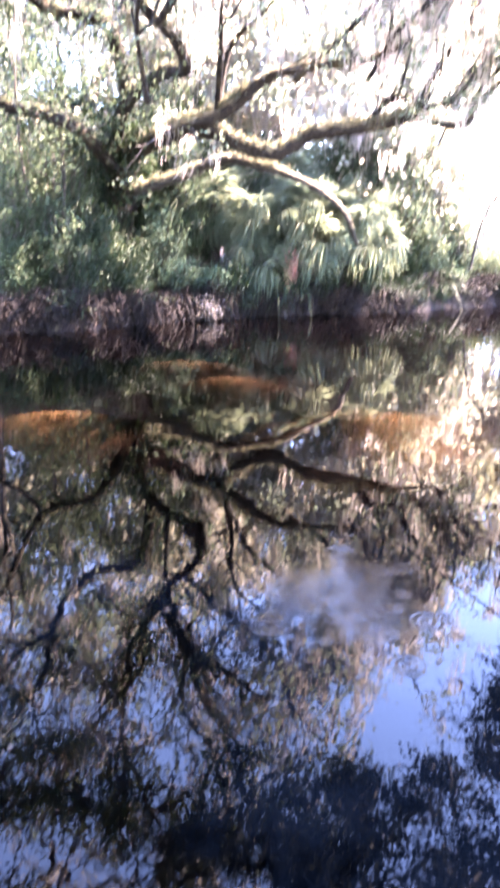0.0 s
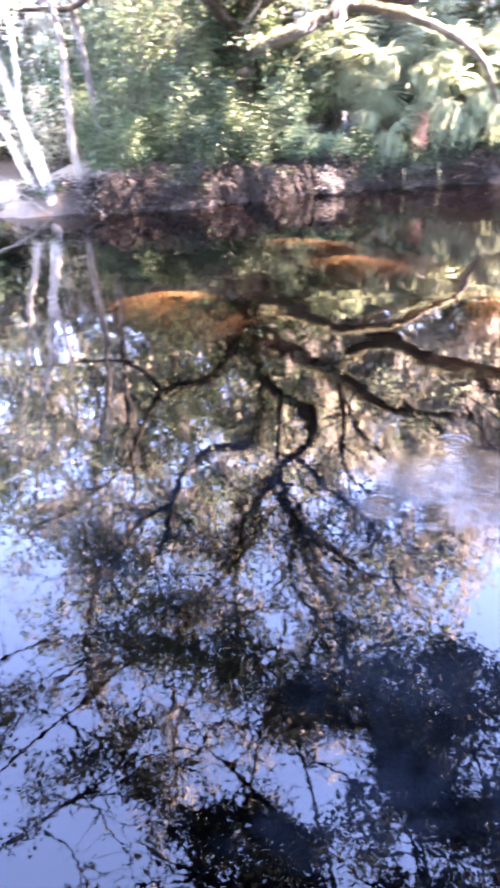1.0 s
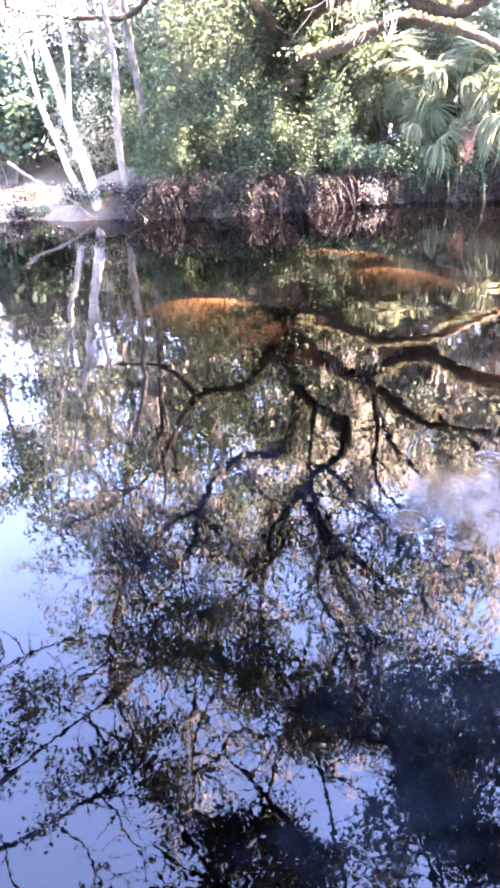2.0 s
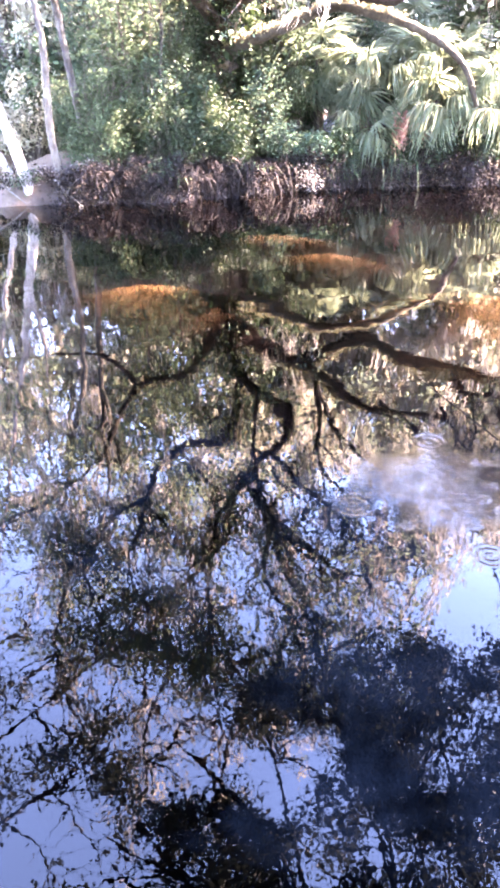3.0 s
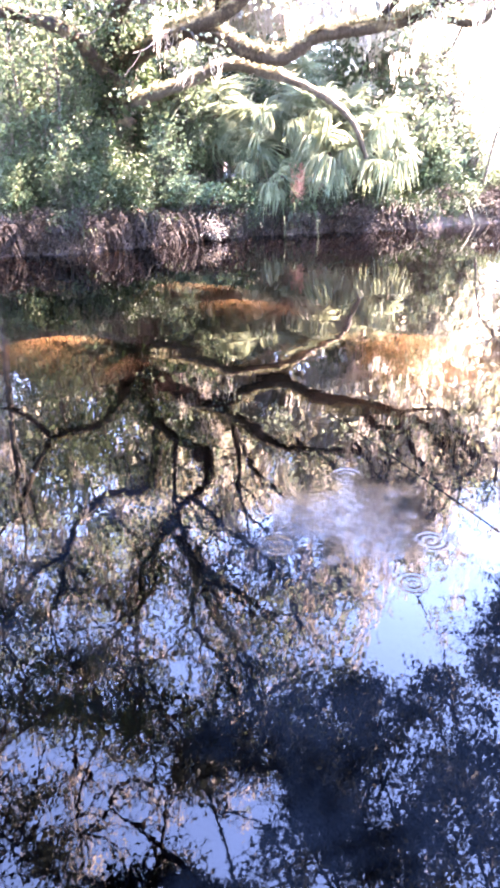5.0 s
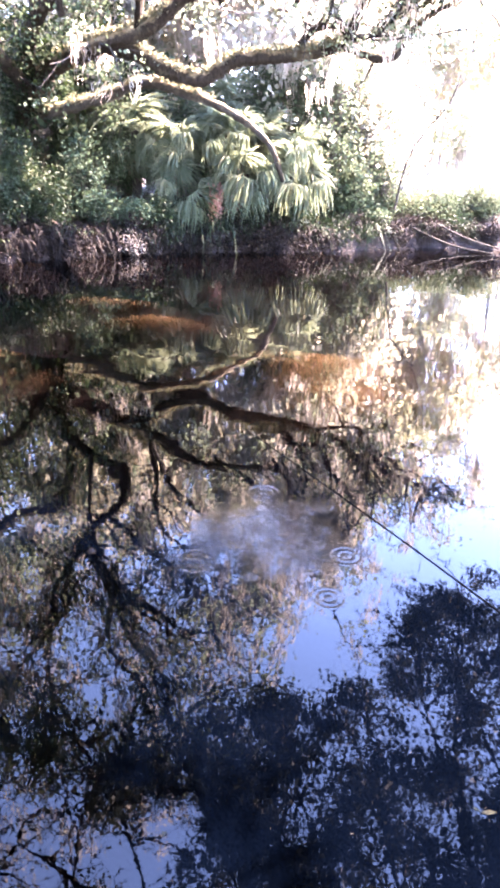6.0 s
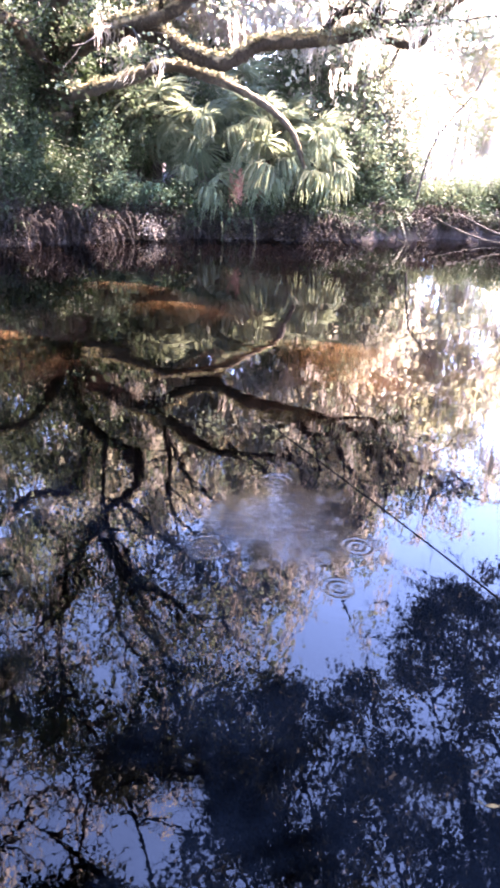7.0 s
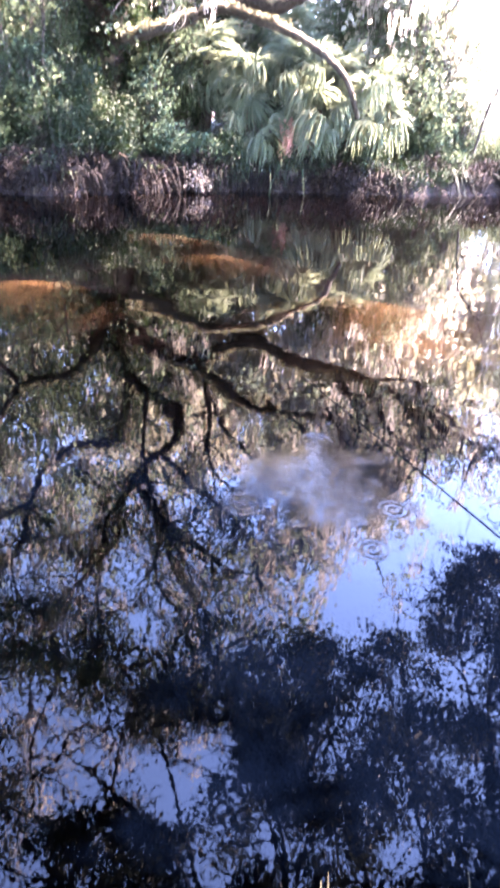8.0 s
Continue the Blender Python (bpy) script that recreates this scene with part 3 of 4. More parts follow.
    M, rise, swing = (a[(M[:, 2] > 4.6) | (M[:, 0] > -3.4)] for a in (M, rise, swing))      # none hangs about the shaded trunk
    M, rise = (a[~((rise > 0.4) & (rise < 0.53) & (swing > -0.21) & (swing < 0.04))] for a in (M, rise))      # the long limb hangs bare here
    M = M[rfern.uniform(size=len(M)) < np.where(rise > 0.5, 0.5, 0.3)]
    part("moss", local(moss_strands(M, rfern, (0.25, 0.85), 0.009, 14, 0.08)), MOSS, oak, "hanging grey Spanish moss")
    return oak


live_oak()

# ---- other trees ----


def tree(at, h, spread, seed, leaf, bark, lean=(0, 0), r=0.18, first=0.35, n_limbs=9, size=0.1, per=26, moss=0, label="", clump=0.3):
    rng = np.random.default_rng(seed)
    ob = thing("tree", at, label, "tree")
    top = np.array([lean[0], lean[1], h])
    trunk = smooth_path([(0, 0, -0.3), top * 0.25 + rng.normal(size=3) * 0.12, top * 0.5 + rng.normal(size=3) * 0.2, top * 0.75 + rng.normal(size=3) * 0.3, top], 5)
    part("trunk", tube(trunk, r, 0.03, 9, 0.05, rng), bark, ob, smooth=True)
    pts, tops, wood = [], [], []
    for k in range(n_limbs):
        f = first + (1 - first) * (k + rng.uniform()) / n_limbs
        s = trunk[int(f * (len(trunk) - 1))]
        a = rng.uniform(0, 2 * np.pi)
        ln = spread * rng.uniform(0.6, 1.15) * (1.1 - 0.55 * f)
        d = np.array([math.cos(a), math.sin(a), rng.uniform(0.1, 0.8)])
        limb = smooth_path([s, s + d * ln * 0.35 + rng.normal(size=3) * 0.1, s + d * ln * 0.7 + rng.normal(size=3) * 0.2, s + d * ln], 4)
        part("limb", tube(limb, r * 0.42 * (1.2 - f), 0.015, 6), bark, ob, smooth=True)
        for tw, rr in twigs(limb, 7, ln * 0.38, 0.02, rng):
            wood.append(tube(tw, rr, 0.006, 4))
            pts.append(tw[2:])
            tops.append(tw[1::2])
    part("twig_spray", join(wood), bark, ob)
    part("crown", leaves(np.vstack(pts), clump, per, size, rng), leaf, ob)
    if moss:
        part("moss", moss_strands(np.vstack(tops)[::3], rng, (0.5, 1.6), 0.018, int(moss * 2.6), 0.12), MOSS, ob, "grey hanging moss")
    return ob


def slender_tree(way, r, bark, leaf, label, seed, limbs=(), first=0.55, size=0.085):
    """A thin crooked trunk along the way, side limbs, and sparse sprays of leaves on its upper part."""
    rng = np.random.default_rng(seed)
    at = np.array(way[0])
    ob = thing("tree", way[0], label, "tree")
    trunk = smooth_path(np.array(way) - at, 7)
    part("trunk", tube(trunk, r, 0.018, 10, 0.05, rng), bark, ob, smooth=True)
    pts, wood = [], []
    paths = [trunk]
    for pts_, r_ in limbs:
        side = smooth_path(np.array(pts_) - at, 5)
        part("limb", tube(side, r_, 0.012, 7, 0.04, rng), bark, ob, smooth=True)
        paths.append(side)
    for k, p in enumerate(paths):
        for tw, rr in twigs(p, 16 if k == 0 else 10, 1.1, 0.016, rng, 0.15, first if k == 0 else 0.2):
            wood.append(tube(tw, rr, 0.005, 4))
            pts.append(tw[2:])
            for t2, r2 in twigs(tw, 3, 0.55, 0.007, rng, 0.1):
                wood.append(tube(t2, r2, 0.003, 3))
                pts.append(t2[2:])
    part("twig_spray", join(wood), BARK_GREY, ob)
    part("crown", leaves(np.vstack(pts), 0.13, 5, size, rng), leaf, ob)
    return ob


# ---- palms ----
FANS = []


def fan_mesh(seed, dead=False, limp=0.85):
    """One costapalmate leaf: a long stalk along +x and then a fan of narrow split blades, stiff or limp."""
    rng = np.random.default_rng(seed)
    n, L, stalk = 44, 0.8, 0.6
    g = [tube(smooth_path([(0, 0, 0), (stalk * 0.5, 0, 0.05), (stalk, 0, 0)], 3), 0.018, 0.011, 4)]
    for i in range(n):
        f = (i + 0.5) / n * 2 - 1
        a = f * radians(148) + rng.normal() * 0.05
        ln = L * (1 - 0.3 * abs(f) ** 2) * rng.uniform(0.7, 1.15)
        dr = limp * rng.uniform(0.5, 1.4)
        lift = rng.normal() * 0.05
        V = []
        for t, w in ((0.02, 0.004), (0.35, 0.02), (0.7, 0.014), (1.0, 0.0015)):
            x, y = math.cos(a), math.sin(a)
            c = Vector((stalk + x * ln * t * (1 - 0.25 * dr * t), y * ln * t * (1 - 0.25 * dr * t), (0.06 * abs(y) + lift) * t - dr * ln * t ** 2.4))
            s = Vector((-y, x, rng.normal() * 0.35)).normalized() * w
            V += [c - s, c + s]
        g.append((np.array([tuple(v) for v in V]), np.array([(0, 1, 3, 2), (2, 3, 5, 4), (4, 5, 7, 6)])))
    return mesh_of("frond", *join(g), LEAF_PALM_DEAD if dead else LEAF_PALM)


for k, limp in enumerate((0.9, 0.25, 0.65, 0.1, 1.1, 0.45)):
    FANS.append(fan_mesh(20 + k, limp=limp))
DEAD_FAN = fan_mesh(31, True)


def skirt_mesh(seed, material):
    """An old leaf that hangs: short stalk, blades that arch out a little and then fall straight down."""
    rng = np.random.default_rng(seed)
    g = [tube(smooth_path([(0, 0.35, -0.12), (0, 0.15, 0.04), (0, 0, 0)], 3), 0.014, 0.01, 4)]
    for i in range(46):
        f = (i + 0.5) / 46 * 2 - 1
        out = f * 0.42 + rng.normal() * 0.05
        front = -0.12 - 0.16 * (1 - f * f) + rng.normal() * 0.05
        ln = rng.uniform(0.45, 1.0) * (1 - 0.25 * abs(f))
        side = rng.normal(size=2) * [1, 0.5]
        side = np.array([side[0], side[1], 0]) / (np.linalg.norm(side) + 1e-6)
        V = []
        for t, w in ((0, 0.005), (0.25, 0.017), (0.6, 0.015), (1.0, 0.002)):
            k = 1 - (1 - min(1, t * 2.0)) ** 2
            c = np.array([out * k, front * k, 0.05 * math.sin(math.pi * min(1, t * 2)) - ln * t ** 1.25])
            c = c + np.array([rng.normal() * 0.012, 0, 0])
            V += [c - side * w, c + side * w]
        g.append((np.array(V), np.array([(0, 1, 3, 2), (2, 3, 5, 4), (4, 5, 7, 6)])))
    return mesh_of("frond", *join(g), material)


SKIRTS = [skirt_mesh(40 + k, LEAF_PALM) for k in range(4)]
# pink bark, raised in colour to show this trunk in sun
BARK_PINK = bark_material("pink_palm_bark", (0.13, 0.05, 0.042), (0.4, 0.19, 0.155), (0.55, 0.34, 0.29), 3)


def palm(at, trunk_h, n, seed, size=1.0, dead=2, label="cabbage palm with drooping green fan leaves on the bank", boots=0):
    rng = np.random.default_rng(seed)
    ob = thing("palm", at, label, "palm", "palms on the far bank")
    part("trunk", tube(smooth_path([(0, 0, -0.3), (0.02, 0, trunk_h * 0.5), (0, 0.02, trunk_h)], 4), 0.14 if boots else 0.12, 0.12 if boots else 0.1, 12, 0.03, rng), BARK_PINK if boots else BARK_DARK, ob, smooth=True)
    if boots:
        bm_v = np.array([(-0.05, 0, 0), (0.05, 0, 0), (0.05, 0.03, 0), (-0.05, 0.03, 0), (-0.03, 0.05, 0.16), (0.03, 0.05, 0.16), (0.03, 0.07, 0.15), (-0.03, 0.07, 0.15)])
        bm_q = np.array([(0, 1, 5, 4), (2, 3, 7, 6), (1, 2, 6, 5), (3, 0, 4, 7), (4, 5, 6, 7)])
        me = mesh_of("leaf_base", bm_v, bm_q, BARK_PINK)
        for k in range(boots):
            b = new("leaf_base", me)
            b.parent = ob
            a = k * 2.4
            z = 0.02 + trunk_h * k / boots
            b.matrix_local = pose(0, 0, z, rng.uniform(-14, 4), rng.uniform(-12, 12), math.degrees(a)) @ Matrix.Translation((0, 0.1, 0))
    for k in range(n):
        rz = k * 137.5 + rng.uniform(-15, 15)
        f = k / n
        tilt = -66 + 142 * f ** 0.75 + rng.uniform(-10, 10)
        b = new("frond", DEAD_FAN if k >= n - dead else FANS[k % 6])
        b.parent = ob
        s = size * rng.uniform(0.62, 1.08)
        b.matrix_local = Matrix.Translation((0, 0, trunk_h)) @ pose(0, 0, 0, rng.uniform(-40, 40), tilt + rng.uniform(-12, 12), rz) @ Matrix.Diagonal((s, s, s, 1))
    return ob


def gz(x, y):
    return float(height(np.array(x), np.array(y)))


PALMS = []


def stand_palm(x, y, crown, n, seed, size, dead, boots):
    g = gz(x, y)
    PALMS.append(palm((x, y, g), crown - g, n, seed, size, dead, boots=boots))


stand_palm(-0.45, 17.3, 2.55, 36, 1, 0.92, 2, 0)
stand_palm(1.22, 17.35, 2.15, 28, 2, 0.9, 2, 0)
stand_palm(-1.71, 16.9, 2.2, 26, 3, 1.0, 2, 0)
stand_palm(-2.58, 17.3, 2.5, 22, 4, 1.0, 1, 0)
stand_palm(-3.75, 16.1, 1.35, 11, 5, 0.6, 4, 0)
stand_palm(0.4, 17.6, 2.4, 28, 6, 0.9, 1, 0)
stand_palm(0.0, 16.85, 1.65, 16, 7, 0.9, 1, 0)
stand_palm(-0.65, 16.5, 1.35, 5, 8, 0.6, 0, 34)
stand_palm(-0.65, 18.2, 3.0, 26, 9, 0.95, 1, 0)
stand_palm(-1.2, 16.4, 1.15, 10, 10, 0.75, 1, 0)
stand_palm(1.1, 17.1, 1.7, 14, 11, 0.85, 1, 0)
stand_palm(-5.7, 14.9, 2.0, 9, 12, 0.5, 1, 0)
stand_palm(-4.6, 14.9, 1.2, 8, 14, 0.45, 2, 0)
for k, (x, y, z, wide, tall) in enumerate([
        (1.32, 16.4, 2.25, 1.05, 0.95), (1.1, 16.3, 1.5, 1.15, 0.95), (1.75, 16.5, 1.55, 0.7, 0.95), (-0.02, 16.1, 1.62, 0.85, 1.3), (-1.2, 15.95, 1.05, 0.8, 1.0),
        (-0.75, 16.3, 2.35, 0.8, 0.9), (-0.1, 16.4, 2.5, 0.75, 0.95), (0.45, 16.3, 1.75, 0.6, 0.8), (-0.35, 16.2, 2.0, 0.6, 0.75), (-1.75, 15.95, 1.5, 0.55, 0.7), (0.25, 16.15, 1.3, 0.6, 0.75), (-1.1, 16.0, 0.95, 0.55, 0.75), (-1.35, 16.2, 2.45, 0.6, 0.7)]):
    home = min(PALMS, key=lambda p: (p.location.x - x) ** 2)
    leaf = new("frond", SKIRTS[k % 4])
    leaf.parent = home
    leaf.matrix_local = Matrix.Translation(Vector((x, y, z)) - home.location) @ pose(0, 0, 0, (k * 53) % 30 - 18, (k * 71) % 44 - 22, (k * 37) % 70 - 35) @ Matrix.Diagonal((wide, 1, tall, 1))

# ---- shrubs ----


def shrub(at, rx, ry, h, seed, leaf, size=0.07, per=30, label="leafy green shrub rooted on the creek bank", n=60):
    rng = np.random.default_rng(seed)
    ob = thing("shrub", at, label, "shrub", "shrubs on the far bank")
    pts, wood = [], []
    for k in range(n):
        a, q = rng.uniform(0, 2 * np.pi), math.sqrt(rng.uniform())
        z = h * rng.uniform(0.25, 1) * (1 - 0.35 * q * q)
        e = np.array([rx * q * math.cos(a), ry * q * math.sin(a), z])
        s = smooth_path([(e[0] * 0.25, e[1] * 0.25, -0.1), e * 0.55 + rng.normal(size=3) * 0.06, e], 3)
        wood.append(tube(s[::2], 0.016 if h > 2 else 0.012, 0.004, 3))
        pts.append(s[3:])
    part("stem_clump", join(wood), BARK_OAK if leaf is LEAF_UMBER else BARK_PALE if h > 2 else BARK_DARK, ob)
    P = np.vstack(pts)
    if h > 1.1:
        P = P[clustered(P + np.array(at), 0.55, 0.68)]
    part("foliage", leaves(P, 0.12, per // 3 + (4 if h > 1.1 else 0), size * 1.1, rng, slim=0.31), leaf, ob)
    return ob


BUSHES = []


def bush(x, dy, rx, h, leaf):
    k = len(BUSHES) + 1
    y = float(far_edge(np.array(x))) + dy + (0.7 if x < -4 else 0.2)
    BUSHES.append(shrub((x, y, gz(x, y)), rx, rx * 0.8, h, 300 + k, leaf, 0.058 if h < 2 else 0.072, 48 if h < 2 else 36, n=int(40 + 45 * rx * h)))


# LEAF_DARK shrubs carry shade in their colour, LEAF_SUNNY ones sunlight
bush(-3.0, 0.6, 0.6, 0.8, LEAF_BLUE)
bush(-3.55, 1.6, 0.45, 1.9, LEAF_BLUE)
bush(3.3, 0.4, 0.28, 0.45, LEAF_OAK)
bush(-4.4, 0.6, 0.8, 1.3, LEAF_DARK)
bush(-2.3, 0.4, 0.45, 0.6, LEAF_BLUE)
bush(-5.6, 0.9, 0.9, 1.5, LEAF_OAK)
bush(-6.6, 1.0, 0.6, 2.2, LEAF_OAK)
bush(-7.4, 2.2, 0.9, 1.8, LEAF_OAK)
bush(-5.9, 2.1, 1.0, 3.6, LEAF_OAK)
bush(-8.2, 4.6, 1.4, 4.2, LEAF_BRIGHT)
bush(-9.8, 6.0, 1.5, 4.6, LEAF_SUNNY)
bush(-11.5, 5.5, 1.5, 4.4, LEAF_OAK)
bush(-6.6, 5.4, 1.4, 4.4, LEAF_BLUE)
bush(-13.5, 5.0, 1.6, 4.0, LEAF_BRIGHT)
bush(-7.2, 3.4, 1.3, 4.4, LEAF_BLUE)
bush(-9.2, 3.0, 1.2, 2.3, LEAF_SUNNY)
bush(-10.6, 4.0, 1.4, 2.6, LEAF_BRIGHT)
bush(1.15, 0.3, 0.45, 1.0, LEAF_DARK)
bush(0.3, 0.3, 0.4, 0.6, LEAF_DARK)
bush(-1.9, 0.3, 0.4, 0.7, LEAF_DARK)
bush(1.9, 1.0, 0.6, 1.0, LEAF_DARK)
bush(2.6, 1.2, 0.9, 2.1, LEAF_BRIGHT)
bush(2.5, 2.2, 0.9, 3.2, LEAF_BRIGHT)
bush(3.2, 1.2, 0.7, 1.2, LEAF_OAK)
bush(3.9, 1.4, 0.6, 0.8, LEAF_BRIGHT)
bush(4.8, 1.0, 0.8, 0.9, LEAF_BRIGHT)
bush(5.7, 1.0, 0.8, 1.0, LEAF_OAK)
bush(6.6, 1.2, 0.9, 1.2, LEAF_BRIGHT)
bush(-4.9, 2.2, 0.7, 2.0, LEAF_DARK)
bush(-5.0, 0.25, 0.7, 1.5, LEAF_DARK)
bush(-4.2, 0.35, 0.6, 1.1, LEAF_DARK)
bush(-5.5, 0.9, 0.5, 2.3, LEAF_BLUE)
bush(-6.3, 0.5, 0.5, 1.2, LEAF_OAK)
bush(-6.3, 1.4, 0.5, 2.9, LEAF_OAK)
bush(-4.8, 0.8, 0.5, 2.0, LEAF_DARK)
bush(-7.0, 0.9, 0.4, 1.4, LEAF_OAK)
bush(2.1, 1.3, 0.7, 2.7, LEAF_BRIGHT)
bush(3.3, 1.8, 0.6, 2.2, LEAF_BRIGHT)
bush(2.0, 1.9, 0.9, 3.9, LEAF_BRIGHT)
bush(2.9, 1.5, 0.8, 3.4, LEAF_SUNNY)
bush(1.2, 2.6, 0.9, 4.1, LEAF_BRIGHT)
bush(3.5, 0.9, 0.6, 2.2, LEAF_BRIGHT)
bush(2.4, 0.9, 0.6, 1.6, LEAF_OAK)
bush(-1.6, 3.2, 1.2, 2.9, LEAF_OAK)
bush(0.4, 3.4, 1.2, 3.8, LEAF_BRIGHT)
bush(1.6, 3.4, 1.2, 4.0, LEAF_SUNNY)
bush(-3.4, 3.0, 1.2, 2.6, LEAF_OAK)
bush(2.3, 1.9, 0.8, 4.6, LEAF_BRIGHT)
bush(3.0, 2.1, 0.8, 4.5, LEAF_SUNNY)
bush(3.5, 1.7, 0.5, 3.2, LEAF_BRIGHT)

# trees on the left bank, behind the oak and beyond the clearing
WOODS = []


def stand(x, y, h, sp, leaf, bark, lean, r, moss):
    i = len(WOODS)
    far = y > 18
    low = x > 4 or r == 0.1
    WOODS.append(tree((x, y, gz(x, y)), h, sp, 500 + i, leaf, bark, lean, r, 0.6 if r == 0.06 else 0.06 if low else 0.25 if far else 0.4, 16 if low else 11 if far else 8, 0.15 if far else 0.09, (12 if leaf is LEAF_SUNLIT_GLADE else 14 if leaf is LEAF_SUNNY else 20) if far else 16, moss * 2 if leaf is LEAF_SUNNY else moss,
         "leafy woodland tree draped with moss behind the creek bank", 0.42 if far else 0.22))


PALE = "tall thin pale-barked tree leaning at the water's edge"
slender_tree([(-7.5, 12.62, -0.1), (-7.58, 12.62, 0.3), (-7.74, 12.68, 0.85), (-8.04, 12.75, 1.71), (-8.38, 12.82, 2.9), (-8.72, 12.9, 3.85), (-9.4, 13.1, 5.6), (-10.3, 13.4, 8.0), (-11.2, 13.6, 10.6)], 0.15, BARK_BIRCH, LEAF_CROWN, PALE, 71,
             [([(-8.04, 12.75, 1.8), (-8.0, 12.9, 2.9), (-8.2, 13.1, 4.4), (-8.7, 13.3, 6.4)], 0.06)])
slender_tree([(-8.0, 13.1, 0.1), (-8.44, 13.2, 0.73), (-8.72, 13.27, 1.39), (-9.01, 13.33, 2.04), (-9.28, 13.4, 2.9), (-9.9, 13.5, 4.6), (-10.7, 13.7, 7.0), (-11.4, 13.9, 9.4)], 0.085, BARK_BIRCH, LEAF_CROWN, PALE, 72)
slender_tree([(-7.2, 13.4, 0.2), (-7.33, 13.4, 0.81), (-7.36, 13.4, 1.5), (-7.28, 13.4, 2.7), (-7.45, 13.4, 4.2), (-7.93, 13.4, 5.62), (-8.48, 13.4, 7.57), (-8.89, 13.4, 9.53), (-9.16, 13.4, 11.9)], 0.1, BARK_PALE, LEAF_CROWN, PALE, 73,
             [([(-8.45, 13.4, 7.5), (-8.9, 13.4, 8.3), (-9.51, 13.4, 9.65), (-10.58, 13.4, 12.24), (-11.74, 13.4, 13.95)], 0.045)])
slender_tree([(-6.9, 14.1, 0.4), (-7.1, 14.0, 2.4), (-7.3, 14.0, 4.4), (-7.42, 14.0, 5.86), (-7.46, 14.0, 7.42), (-8.08, 14.0, 9.22), (-8.65, 14.0, 10.6), (-9.0, 14.0, 12.0)], 0.085, BARK_GREY, LEAF_CROWN, "thin dark-stemmed sapling among shrubs near the water", 74,
             [([(-7.3, 14.0, 4.6), (-7.1, 14.0, 6.0), (-7.04, 14.0, 6.83), (-6.64, 14.0, 8.77), (-6.3, 14.0, 10.2)], 0.05)])
slender_tree([(-6.2, 14.6, 0.4), (-6.15, 14.6, 2.2), (-6.25, 14.7, 4.2), (-6.1, 14.8, 6.2)], 0.045, BARK_PALE, LEAF_OAK, "thin pale sapling standing among bank shrubs", 75, first=0.35)
slender_tree([(-5.5, 14.9, 0.4), (-5.55, 14.9, 1.8), (-5.45, 15.0, 3.4), (-5.6, 15.0, 5.0)], 0.035, BARK_GREY, LEAF_OAK, "thin grey sapling standing among bank shrubs", 76, first=0.35)
stand(-10.5, 17.5, 12, 3.5, LEAF_BRIGHT, BARK_PALE, (0, 0), 0.16, 2)
stand(-8.6, 19.5, 11, 3.5, LEAF_CROWN, BARK_DARK, (0.5, 0), 0.2, 3)
stand(-12.5, 19, 11, 3.5, LEAF_BRIGHT, BARK_DARK, (0, 0), 0.2, 2)
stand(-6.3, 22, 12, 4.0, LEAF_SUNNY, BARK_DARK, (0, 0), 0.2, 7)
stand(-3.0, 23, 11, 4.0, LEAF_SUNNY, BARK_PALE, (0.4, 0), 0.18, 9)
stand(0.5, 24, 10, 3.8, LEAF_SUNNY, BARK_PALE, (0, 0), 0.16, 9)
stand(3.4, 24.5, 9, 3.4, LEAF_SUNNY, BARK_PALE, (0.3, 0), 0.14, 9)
stand(6.6, 24.5, 8.6, 3.0, LEAF_SUNLIT_GLADE, BARK_SUN, (0.3, 0), 0.08, 7)
stand(4.9, 23.5, 8.5, 2.6, LEAF_SUNLIT_GLADE, BARK_SUN, (0, 0), 0.08, 6)
stand(9.6, 26, 8.6, 3.4, LEAF_SUNLIT_GLADE, BARK_SUN, (0, 0), 0.1, 6)
stand(7.6, 30, 9, 3.6, LEAF_SUNLIT_GLADE, BARK_SUN, (0, 0), 0.12, 3)
stand(12.5, 33, 9, 3.8, LEAF_SUNLIT_GLADE, BARK_SUN, (0, 0), 0.12, 3)
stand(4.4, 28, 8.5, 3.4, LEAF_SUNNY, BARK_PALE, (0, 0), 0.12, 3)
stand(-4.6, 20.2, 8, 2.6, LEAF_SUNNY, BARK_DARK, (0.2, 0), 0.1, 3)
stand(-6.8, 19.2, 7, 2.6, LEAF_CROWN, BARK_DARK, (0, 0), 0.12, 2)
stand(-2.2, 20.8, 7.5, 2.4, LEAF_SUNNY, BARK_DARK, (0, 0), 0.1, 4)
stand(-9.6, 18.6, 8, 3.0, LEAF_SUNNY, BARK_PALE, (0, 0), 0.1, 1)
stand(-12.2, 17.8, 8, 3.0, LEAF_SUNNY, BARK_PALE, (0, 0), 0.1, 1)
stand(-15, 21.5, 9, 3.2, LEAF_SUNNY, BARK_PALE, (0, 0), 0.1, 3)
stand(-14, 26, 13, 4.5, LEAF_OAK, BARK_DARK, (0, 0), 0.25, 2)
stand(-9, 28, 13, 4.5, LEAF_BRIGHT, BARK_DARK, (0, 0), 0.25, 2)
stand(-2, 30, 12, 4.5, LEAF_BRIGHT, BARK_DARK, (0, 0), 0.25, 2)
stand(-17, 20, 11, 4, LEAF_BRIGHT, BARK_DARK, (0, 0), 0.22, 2)
